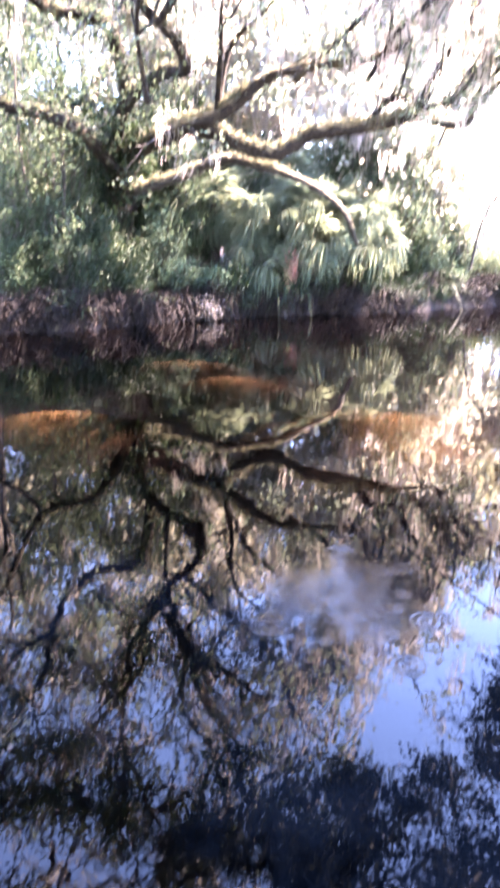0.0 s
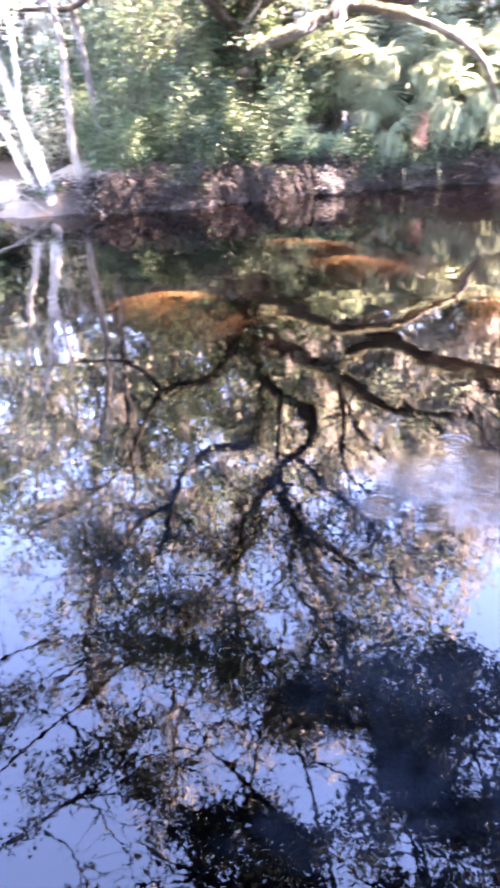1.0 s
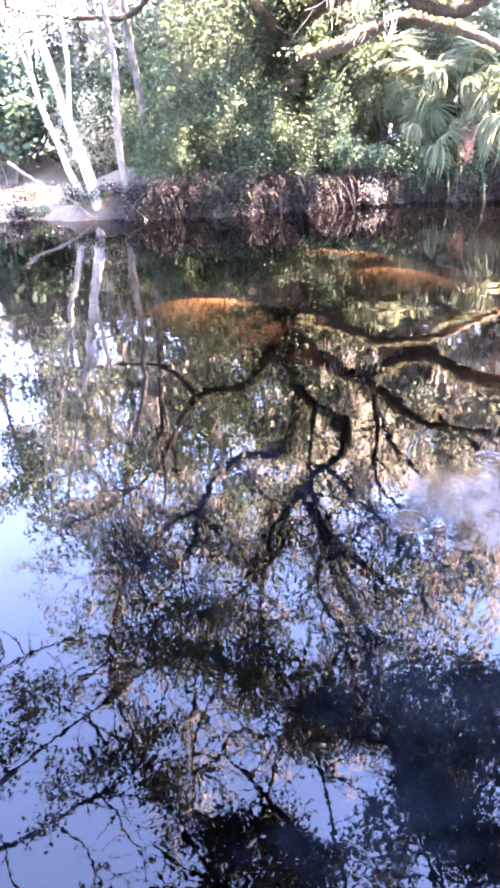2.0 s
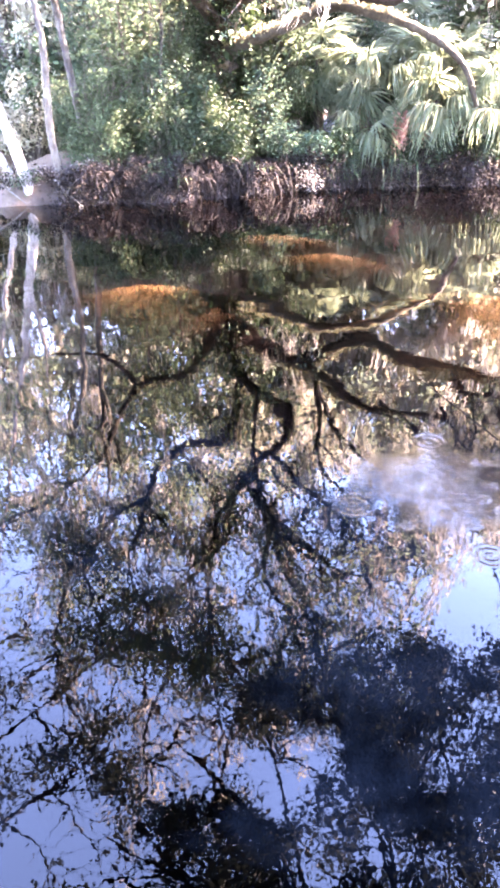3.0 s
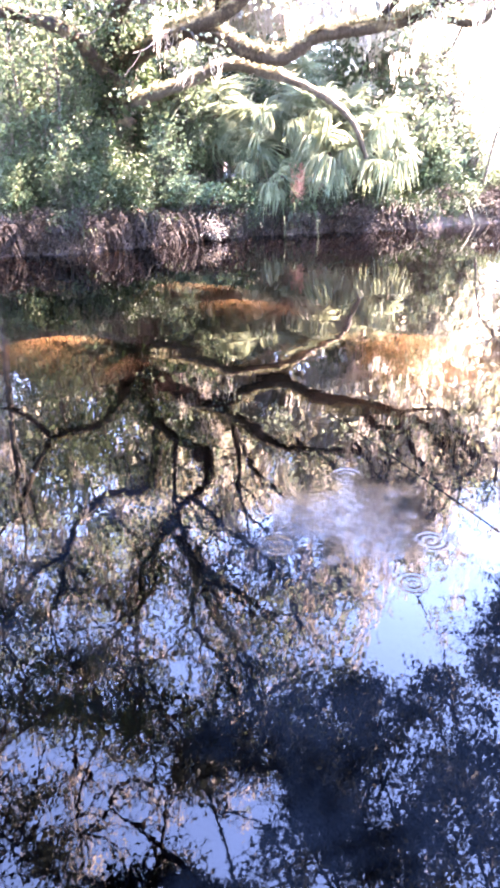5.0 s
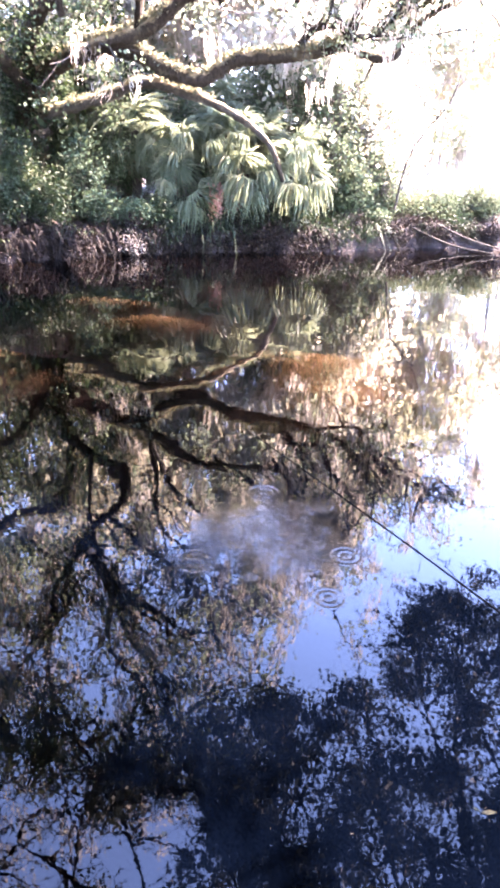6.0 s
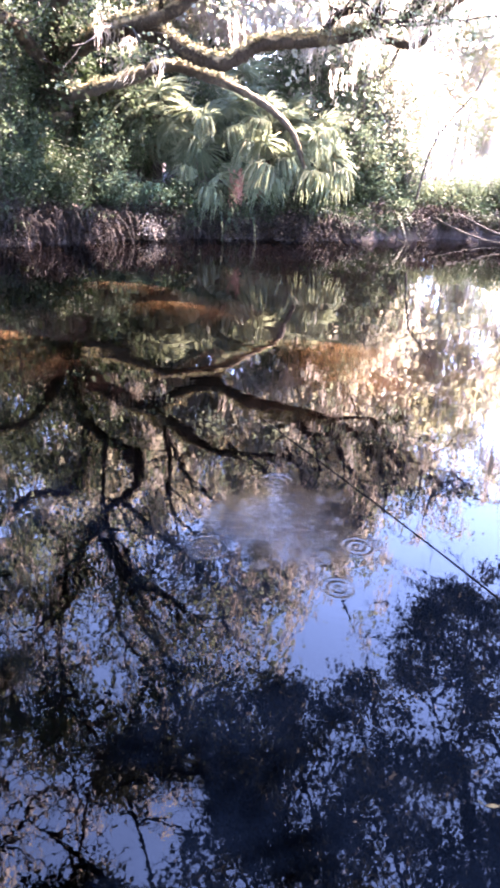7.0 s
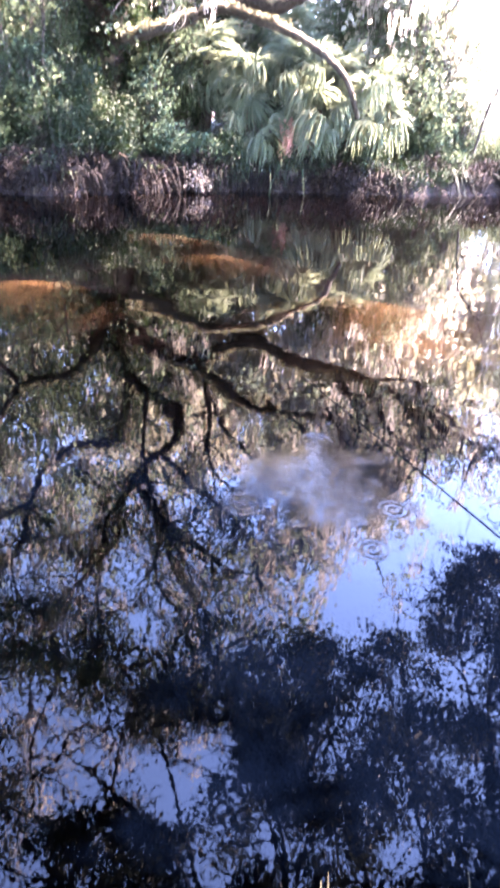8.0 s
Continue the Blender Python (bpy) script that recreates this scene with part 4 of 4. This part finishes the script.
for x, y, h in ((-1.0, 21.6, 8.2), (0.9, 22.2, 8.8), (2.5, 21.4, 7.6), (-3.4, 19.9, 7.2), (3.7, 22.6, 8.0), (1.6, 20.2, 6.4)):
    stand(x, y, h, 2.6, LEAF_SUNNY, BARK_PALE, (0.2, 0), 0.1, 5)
stand(5.7, 25.6, 10, 2.6, LEAF_SUNLIT_GLADE, BARK_SUN, (0, 0), 0.06, 3)

# holly and young oaks behind the great trunk, with shade in their leaf colour
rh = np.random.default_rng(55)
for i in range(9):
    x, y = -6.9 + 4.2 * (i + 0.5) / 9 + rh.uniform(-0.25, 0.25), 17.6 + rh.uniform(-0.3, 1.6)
    shrub((x, y, gz(x, y)), 0.9, 0.8, rh.uniform(3.6, 6.4), 860 + i, (LEAF_DARK, LEAF_OAK, LEAF_DARK)[i % 3], 0.1, 34, "tall thicket in dark leaf for the shade behind the oak trunk", 110)

# undergrowth at the edge of the wood
ru = np.random.default_rng(5)
for i in range(25):
    x = -17 + 20.5 * (i + 0.5) / 25 + ru.uniform(-0.4, 0.4)
    y = float(far_edge(np.array(x))) + (3.6, 5.6, 7.6)[i % 3] + ru.uniform(-0.4, 0.6)
    h = ru.uniform(2.4, 4.6)
    shrub((x, y, gz(x, y)), 1.2, 1.0, h, 800 + i, (LEAF_OAK, LEAF_BRIGHT, LEAF_BLUE, LEAF_OAK)[i % 4], 0.18, 15, "tall thicket of woodland undergrowth behind the bank", 90)


# dry ferns and grass that hang over the bank's edge
def hanging_clump(at, seed, n, length, material, label):
    rng = np.random.default_rng(seed)
    ob = thing("hanging_fern", at, label, "fern", "ferns along the bank")
    g = []
    for k in range(n):
        a = rng.uniform(-2.9, -0.2) if rng.uniform() < 0.65 else rng.uniform(0, 6.28)
        d = np.array([math.cos(a), math.sin(a), 0])
        ln = length * rng.uniform(0.5, 1.2)
        side = np.array([-d[1], d[0], 0])
        s0 = np.array([rng.normal() * 0.16, rng.normal() * 0.1, 0])
        arch = rng.uniform(0.4, 1.3)
        V = []
        for t in (0, 0.3, 0.6, 0.85, 1.0):
            c = s0 + d * ln * 0.75 * t + np.array([0, 0, ln * (arch * t - 1.3 * t * t)])
            w = 0.016 * (1.05 - t) * rng.uniform(0.8, 1.6)
            V += [c - side * w, c + side * w]
        g.append((np.array(V), np.array([(i, i + 1, i + 3, i + 2) for i in (0, 2, 4, 6)])))
    part("frond_clump", join(g), material, ob)
    return ob


rf = np.random.default_rng(8)
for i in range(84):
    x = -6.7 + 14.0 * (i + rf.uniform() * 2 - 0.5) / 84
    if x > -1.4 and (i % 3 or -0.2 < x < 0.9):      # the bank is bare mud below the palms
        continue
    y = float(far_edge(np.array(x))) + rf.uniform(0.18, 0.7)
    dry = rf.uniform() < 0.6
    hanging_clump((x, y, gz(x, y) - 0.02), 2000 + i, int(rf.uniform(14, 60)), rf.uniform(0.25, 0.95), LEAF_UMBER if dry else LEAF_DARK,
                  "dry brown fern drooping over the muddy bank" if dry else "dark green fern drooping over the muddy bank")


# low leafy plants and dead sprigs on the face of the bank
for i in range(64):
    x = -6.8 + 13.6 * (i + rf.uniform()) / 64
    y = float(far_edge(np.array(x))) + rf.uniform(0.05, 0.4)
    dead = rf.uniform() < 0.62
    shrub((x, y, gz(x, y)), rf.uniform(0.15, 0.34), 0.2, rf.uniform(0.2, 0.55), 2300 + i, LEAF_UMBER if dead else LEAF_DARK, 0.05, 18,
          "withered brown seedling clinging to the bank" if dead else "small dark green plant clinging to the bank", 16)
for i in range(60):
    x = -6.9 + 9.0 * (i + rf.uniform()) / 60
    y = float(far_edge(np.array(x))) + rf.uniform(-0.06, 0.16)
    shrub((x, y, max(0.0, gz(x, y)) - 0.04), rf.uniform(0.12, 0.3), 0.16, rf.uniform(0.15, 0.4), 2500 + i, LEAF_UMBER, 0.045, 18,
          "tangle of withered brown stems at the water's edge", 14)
for i in range(16):
    x = -10.2 + 3.6 * (i + rf.uniform()) / 16
    y = float(far_edge(np.array(x))) + rf.uniform(0.1, 1.6)
    shrub((x, y, gz(x, y)), rf.uniform(0.15, 0.4), 0.25, rf.uniform(0.15, 0.45), 2600 + i, (LEAF_DRY, LEAF_WITHERED, LEAF_OAK)[i % 3], 0.05, 18,
          "low dry scrub on the pale sandy bank", 14)
shrub((-2.34, float(far_edge(np.array(-2.34))) - 0.1, 0.0), 0.17, 0.12, 0.55, 2400, LEAF_DRY, 0.04, 21, "dead bush with pale pinkish leaves at the waterline", 24)

# driftwood and fallen branches along the water's edge
def fallen_branch(pts, r, seed, bark, label):
    rng = np.random.default_rng(seed)
    ob = thing("fallen_branch", pts[0], label, "branch", "fallen branches")
    o = np.array(pts[0])
    path = smooth_path(np.array(pts) - o, 6)
    stem = part("stem", tube(path, r, r * 0.35, 8, 0.06, rng), bark, ob, smooth=True)
    for tw, q in twigs(path, 4, 0.5, r * 0.4, rng, 0.05, 0.4):
        part("twig", tube(tw, q, 0.003, 5), bark, stem, smooth=True)


fallen_branch([(0.55, 16.75, 0.5), (0.85, 16.4, 0.28), (1.15, 16.2, 0.1), (1.4, 16.0, -0.05)], 0.024, 61, BARK_GREY, "grey driftwood sloping from the bank into the water")
fallen_branch([(4.0, 18.1, 0.62), (4.6, 17.75, 0.36), (5.3, 17.3, 0.12), (6.1, 16.9, 0.02)], 0.04, 62, BARK_DARK, "dead branch fallen from the bank into the water")
fallen_branch([(4.9, 17.9, 0.6), (5.6, 17.4, 0.3), (6.4, 17.1, 0.1), (7.2, 17.0, -0.02)], 0.03, 63, BARK_DARK, "dead branch fallen from the bank into the water")
fallen_branch([(-3.2, 15.4, 0.5), (-3.0, 15.0, 0.25), (-2.7, 14.75, 0.0)], 0.018, 64, BARK_DARK, "dark stick leaning from the bank to the water")

fallen_branch([(3.75, 17.7, 0.9), (3.95, 17.65, 2.1), (4.4, 17.6, 2.85), (4.75, 17.6, 3.3), (4.95, 17.6, 3.9)], 0.03, 65, BARK_DARK, "bare dead branch standing crooked at the clearing")

fallen_branch([(-9.67, 12.8, 1.05), (-8.94, 12.6, 0.72), (-8.12, 12.4, 0.42), (-7.86, 12.35, 0.28), (-7.49, 12.3, 0.04)], 0.036, 66, BARK_PALE, "bleached log lying down the sandy bank to the water")
fallen_branch([(-7.05, 12.75, 0.42), (-6.8, 12.55, 0.3), (-6.5, 12.4, 0.12), (-6.3, 12.3, 0.0)], 0.03, 67, BARK_PALE, "pale dead branch at the foot of the leaning trees")

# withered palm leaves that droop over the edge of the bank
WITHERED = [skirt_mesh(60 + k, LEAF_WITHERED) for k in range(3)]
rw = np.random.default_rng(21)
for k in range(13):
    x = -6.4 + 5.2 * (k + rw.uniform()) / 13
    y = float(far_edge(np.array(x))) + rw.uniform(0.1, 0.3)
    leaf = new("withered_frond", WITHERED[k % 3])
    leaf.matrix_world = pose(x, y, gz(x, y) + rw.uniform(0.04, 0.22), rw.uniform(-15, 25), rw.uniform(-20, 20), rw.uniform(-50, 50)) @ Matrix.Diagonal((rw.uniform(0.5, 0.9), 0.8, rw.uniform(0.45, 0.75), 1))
    tagged(leaf, "withered grey-brown palm leaf drooping over the bank", "leaf", "withered palm leaves")

# roots that hang from the undercut bank
def root(at, seed):
    rng = np.random.default_rng(seed)
    d = np.array([rng.normal() * 0.35, -rng.uniform(0.3, 0.6), -rng.uniform(0.4, 0.6)])
    p = smooth_path([(0, 0.25, 0.05), (0, 0, 0.06), d * 0.5 + rng.normal(size=3) * 0.05, d], 4)
    v, q = tube(p, rng.uniform(0.012, 0.03), 0.006, 6, 0.05, rng)
    ob = new("root", mesh_of("root", v, q, BARK_OAK, True))
    ob.location = at
    tagged(ob, "bare dark root hanging from the muddy bank", "root", "roots along the bank")


for i in range(70):
    x = -7.0 + 13.0 * (i + rf.uniform() * 2.5) / 70
    y = float(far_edge(np.array(x))) + 0.25
    root((x, y, gz(x, y)), 1000 + i)

# unseen trees added behind the camera on the near bank, to cut sky light
for i in range(13):
    x = -19 + 38 * i / 12 + ru.uniform(-0.8, 0.8)
    y = -4.5 - (i % 2) * 3.5 + ru.uniform(-0.6, 0.6)
    tree((x, y, gz(x, y)), ru.uniform(10, 13), 3.8, 1200 + i, LEAF_DARK, BARK_DARK, (0, 0.6), 0.22, 0.12, 12, 0.5, 5, 0, "unseen tree added on the near bank to block sky light", 0.5)

# the tree on the near bank whose boughs hang over the water
GAPS = [(-1.25, 6.5, 0.75), (-2.2, 6.35, 0.6), (-3.0, 6.0, 0.5), (-0.75, 7.0, 0.38), (-4.2, 5.0, 0.8), (2.5, 8.6, 0.3), (0.95, 5.6, 0.35), (3.7, 8.3, 0.3), (4.4, 7.5, 0.3), (2.2, 6.3, 0.25), (3.1, 6.9, 0.22), (1.1, 7.3, 0.25)]     # openings between the boughs


def clumped(p):
    """Where the leaves gather: thick sprays with open air between them."""
    a = np.sin(2.7 * p[:, 0] + 1.3 * np.sin(1.9 * p[:, 1])) + np.sin(2.3 * p[:, 1] + 1.2 * np.sin(2.2 * p[:, 0] + 1)) + 0.5 * np.sin(5.1 * p[:, 0] - 4.4 * p[:, 1])
    return a > -0.6


def open_air(p, rng):
    """Leaves out the openings, and what lies past the crown's outer edge, both laid out at the height of the boughs."""
    keep = np.ones(len(p), bool)
    u, v = p[:, 0] * 9 / (p[:, 2] + 2), p[:, 1] * 9 / (p[:, 2] + 2)
    for gx, gy, gr in GAPS:
        keep &= np.hypot(u - gx, v - gy) > gr * rng.uniform(0.8, 1.15, len(p))
    # the crown reaches far out over the creek on its right, and less above the middle
    reach = np.interp(u, (-4.6, -3.6, -3.3, -2.2, -1.9, -0.9, 0.2, 0.7, 2.0, 2.8, 3.2, 3.9, 6.0, 7.2), (7.0, 6.8, 5.7, 5.8, 8.2, 8.4, 9.2, 9.9, 9.7, 9.5, 10.8, 12.5, 14.3, 16.0))
    return keep & (v < reach + rng.normal(size=len(p)) * 0.2)


def near_tree():
    rng = np.random.default_rng(9)
    at = np.array((3.2, -1.8, 0.5))
    ob = thing("overhanging_tree", tuple(at), "dark oak on the near bank with leafy boughs over the water", "tree")
    boughs = []

    def bough(name, pts, r0, r1):
        boughs.append((name, pts, r0, r1))

    bough("trunk", [(3.2, -1.8, 0.2), (3.1, -1.6, 2), (2.9, -1.0, 4), (2.6, -0.2, 5.5)], 0.34, 0.2)
    bough("bough", [(2.9, -1.0, 4), (3.0, 1.5, 5.6), (3.2, 4.5, 6.6), (3.6, 7.5, 7.0), (4.4, 10.5, 7.0), (5.2, 13, 6.6)], 0.16, 0.03)
    bough("bough", [(2.6, -0.2, 5.5), (2.0, 2.5, 6.6), (1.6, 5.0, 7.0), (1.2, 7.4, 7.2), (0.6, 9.2, 7.0)], 0.15, 0.03)
    bough("bough", [(2.6, -0.2, 5.5), (0.8, 2.0, 6.8), (-0.4, 4.2, 7.2), (-1.6, 5.8, 7.2), (-3.0, 6.6, 7.0)], 0.13, 0.03)
    bough("bough", [(3.1, -1.6, 2.4), (4.6, 1.5, 4.2), (5.2, 4.5, 5.6), (5.4, 8, 6.4), (6.0, 11, 6.6)], 0.13, 0.03)
    bough("bough", [(-0.4, 4.2, 7.2), (-1.4, 7.0, 8.0), (-2.8, 9.6, 8.5), (-4.2, 11.0, 8.8)], 0.07, 0.02)
    bough("bough", [(2.6, -0.2, 5.5), (1.2, 2.2, 6.6), (0.6, 4.6, 7.0), (0.0, 6.6, 7.1), (-0.8, 8.2, 7.2)], 0.1, 0.02)
    bough("bough", [(2.9, -1.0, 4), (2.6, 2.0, 5.6), (2.4, 4.5, 6.6), (2.3, 6.5, 7.0), (2.4, 8.6, 7.0)], 0.14, 0.03)
    bough("bough", [(4.6, 1.5, 4.2), (4.2, 5.0, 5.8), (4.2, 8.5, 6.8), (4.8, 12, 7.0)], 0.1, 0.03)
    bough("bough", [(0.8, 2.0, 6.8), (-0.6, 3.4, 7.1), (-1.6, 4.3, 7.2), (-2.4, 4.8, 7.1)], 0.08, 0.02)
    bough("bough", [(0.6, 4.6, 7.0), (0.0, 6.4, 7.3), (-0.5, 7.8, 7.5), (-1.2, 8.6, 7.6)], 0.07, 0.02)
    bough("bough", [(3.2, 4.5, 6.6), (3.3, 7.0, 6.6), (3.4, 9.4, 6.8), (3.9, 11.5, 6.9)], 0.07, 0.02)
    bough("bough", [(4.6, 1.5, 4.2), (4.9, 4.0, 5.6), (4.6, 6.4, 6.6), (4.4, 8.6, 7.0)], 0.08, 0.02)
    bough("bough", [(1.2, 2.2, 6.6), (0.9, 5.0, 7.0), (0.75, 6.8, 7.1), (0.7, 8.6, 7.2)], 0.08, 0.02)
    pts, wood = [], []
    for name, p, r0, r1 in boughs:
        path = smooth_path(p, 6)
        part(name, (lambda g: (g[0] - at, g[1]))(tube(path, r0 if name == "trunk" else r0 * 0.5, r1 * 0.6, 9, 0.04, rng)), BARK_DARK, ob, smooth=True)
        if name == "trunk":
            continue
        for tw, r in twigs(path, 22, 1.5, 0.03, rng, 0.1, 0.35):
            wood.append(tube(tw, r, 0.008, 4))
            pts.append(tw[2:])
            for t2, r2 in twigs(tw, 4, 0.7, 0.01, rng, 0.1):
                wood.append(tube(t2, r2, 0.004, 4))
                pts.append(t2[1:])
    part("twig_spray", (lambda g: (g[0] - at, g[1]))(join(wood)), BARK_DARK, ob)
    P = np.vstack(pts)
    P = P[clumped(P) & open_air(P, rng)]
    part("crown", (lambda g: (g[0] - at, g[1]))(leaves(P[::2], 0.135, 64, 0.068, rng)), LEAF_NEAR, ob)


near_tree()


def leaning_tree():
    """A second tree of the near bank, thinner, whose sparse boughs reach over the water."""
    rng = np.random.default_rng(19)
    at = np.array((-7.2, -1.6, 0.5))
    ob = thing("overhanging_tree", tuple(at), "slender near-bank tree with sparse leafy boughs over the creek", "tree")
    local = lambda g: (g[0] - at, g[1])
    boughs = [
        ("trunk", [(-7.2, -1.6, 0.2), (-7.2, -1.4, 2.4), (-7.0, -1.0, 4.6)], 0.24, 0.15),
        ("bough", [(-7.0, -1.0, 4.6), (-6.6, 2.5, 6.4), (-6.0, 5.0, 7.0), (-5.2, 7.2, 7.2), (-4.6, 9.0, 7.4)], 0.12, 0.02),
        ("bough", [(-6.6, 2.5, 6.4), (-5.2, 4.4, 7.0), (-4.2, 5.9, 7.1), (-3.4, 6.6, 7.2)], 0.07, 0.02),
        ("bough", [(-7.0, -1.0, 4.6), (-8.0, 4.0, 6.8), (-7.6, 7.5, 7.4), (-7.0, 9.5, 7.8)], 0.1, 0.02)]
    pts, wood = [], []
    for name, p, r0, r1 in boughs:
        path = smooth_path(p, 6)
        part(name, local(tube(path, r0 if name == "trunk" else r0 * 0.5, r1 * 0.6, 9, 0.04, rng)), BARK_DARK, ob, smooth=True)
        if name == "trunk":
            continue
        for tw, r in twigs(path, 16, 1.6, 0.025, rng, 0.1, 0.4):
            wood.append(tube(tw, r, 0.007, 4))
            pts.append(tw[2:])
            for t2, r2 in twigs(tw, 3, 0.7, 0.01, rng, 0.1):
                wood.append(tube(t2, r2, 0.004, 4))
                pts.append(t2[1:])
    part("twig_spray", local(join(wood)), BARK_DARK, ob)
    P = np.vstack(pts)
    P = P[clumped(P) & open_air(P, rng)]
    part("crown", local(leaves(P[::2], 0.13, 64, 0.06, rng)), LEAF_NEAR, ob)


leaning_tree()


# ---- fishing rod with its butt set in the near bank ----


def fishing_rod(butt, tip):
    a, b = np.array(butt), np.array(tip)
    ob = thing("fishing_rod", butt, "slender dark fishing rod leaning out over the water", "fishing rod")
    bend = lambda t: (b - a) * t + np.array([0, 0, 0.05 * math.sin(math.pi * t)])
    blank = np.array([bend(t) for t in np.linspace(0.16, 1, 14)])
    rod = part("blank", tube(blank, 0.0065, 0.0018, 8), ROD_DARK, ob, smooth=True)
    grip = np.array([bend(t) for t in np.linspace(-0.02, 0.17, 6)])
    part("grip", tube(grip, 0.014, 0.012, 10), ROD_CORK, ob, "cork grip", True)
    way = (b - a) / np.linalg.norm(b - a)
    side = np.cross(way, (0, 0, 1))
    side /= np.linalg.norm(side)
    up = np.cross(side, way)
    for t, r in ((0.35, 0.012), (0.55, 0.009), (0.72, 0.007), (0.86, 0.006), (0.99, 0.004)):
        c = bend(t) - up * (r + 0.003)
        ring = np.array([c + r * (math.cos(q) * side + math.sin(q) * up) for q in np.linspace(0, 2 * math.pi, 13)])
        part("line_guide", tube(ring, 0.0012, 0.0012, 5), ROD_DARK, rod, smooth=True)
    return ob


ROD_DARK, nt_, b_ = shader("rod_graphite")
b_.inputs["Roughness"].default_value = 0.8
b_.inputs["Specular IOR Level"].default_value = 0.0
link(nt_, ramp(nt_, noise_at(nt_, 40, 3), [(0.3, (0.001, 0.001, 0.001)), (0.7, (0.003, 0.003, 0.003))]), b_.inputs["Base Color"])
ROD_CORK, nt_, b_ = shader("rod_cork")
b_.inputs["Roughness"].default_value = 0.85
link(nt_, ramp(nt_, noise_at(nt_, 120, 4), [(0.35, (0.2, 0.12, 0.06)), (0.65, (0.45, 0.32, 0.19))]), b_.inputs["Base Color"])
fishing_rod((1.97, 0.35, 0.3), (0.03, 2.6, 0.96))

# ---- yellowed leaves afloat by the near bank ----


def afloat(x, y, turn, size):
    g = []
    for k in range(5):
        t0, t1 = k / 5, (k + 1) / 5
        w = lambda t: 0.15 * math.sin(math.pi * min(0.98, t * 0.96 + 0.03))
        z = lambda t: 0.006 + 0.05 * (t - 0.5) ** 2
        for sgn in (1, -1):
            g.append((np.array([(t0, 0, z(t0)), (t1, 0, z(t1)), (t1, sgn * w(t1), z(t1) + 0.05 * w(t1)), (t0, sgn * w(t0), z(t0) + 0.05 * w(t0))]) * size, np.array([(0, 1, 2, 3)])))
    ob = new("floating_leaf", mesh_of("floating_leaf", *join(g), LEAF_STRAW))
    ob.matrix_world = pose(x, y, 0.001, 0, 0, turn)
    tagged(ob, "curled yellow-brown leaf afloat on the dark water", "leaf", "floating leaves")


for x, y, turn, size in ((0.845, 1.585, 4, 0.055), (0.845, 1.59, 140, 0.028)):
    afloat(x, y, turn, size)


# ---- dry sedge that leans from the near bank over the water ----


def sedge(at, seed, blades):
    """A tuft of dry arching blades rooted at the water's edge."""
    rng = np.random.default_rng(seed)
    ob = thing("sedge", at, "tuft of straw-coloured dry sedge on the near bank", "sedge", "sedges on the near bank")
    for reach, side, rise, wide in blades:
        way = smooth_path([(0, 0, -0.05), (side * 0.3, reach * 0.3, rise * 0.7), (side * 0.7, reach * 0.7, rise), (side, reach, rise * 0.85)], 4)
        across = np.array([1.0, -side / max(reach, 0.05) * 0.5, rng.normal() * 0.3])
        across /= np.linalg.norm(across)
        w = wide * np.sin(np.pi * np.linspace(0.12, 0.97, len(way)))[:, None]
        fold = np.array([0, 0, 0.25])
        V = np.stack([way - across * w, way - fold * w, way + across * w], 1)
        k = np.arange(len(way) - 1)[:, None] * 3
        Q = np.concatenate([np.hstack([k, k + 1, k + 4, k + 3]), np.hstack([k + 1, k + 2, k + 5, k + 4])])
        part("blade", (V.reshape(-1, 3), Q), LEAF_STRAW, ob)
    return ob


sedge((0.2, 0.5, 0.25), 91, [(0.5, -0.02, 0.0, 0.011), (0.53, 0.0, -0.01, 0.005), (0.42, 0.06, 0.0, 0.008)])
sedge((0.5, 0.5, 0.25), 92, [(0.57, 0.06, 0.0, 0.006), (0.52, 0.08, -0.01, 0.007), (0.5, 0.13, 0.0, 0.009)])
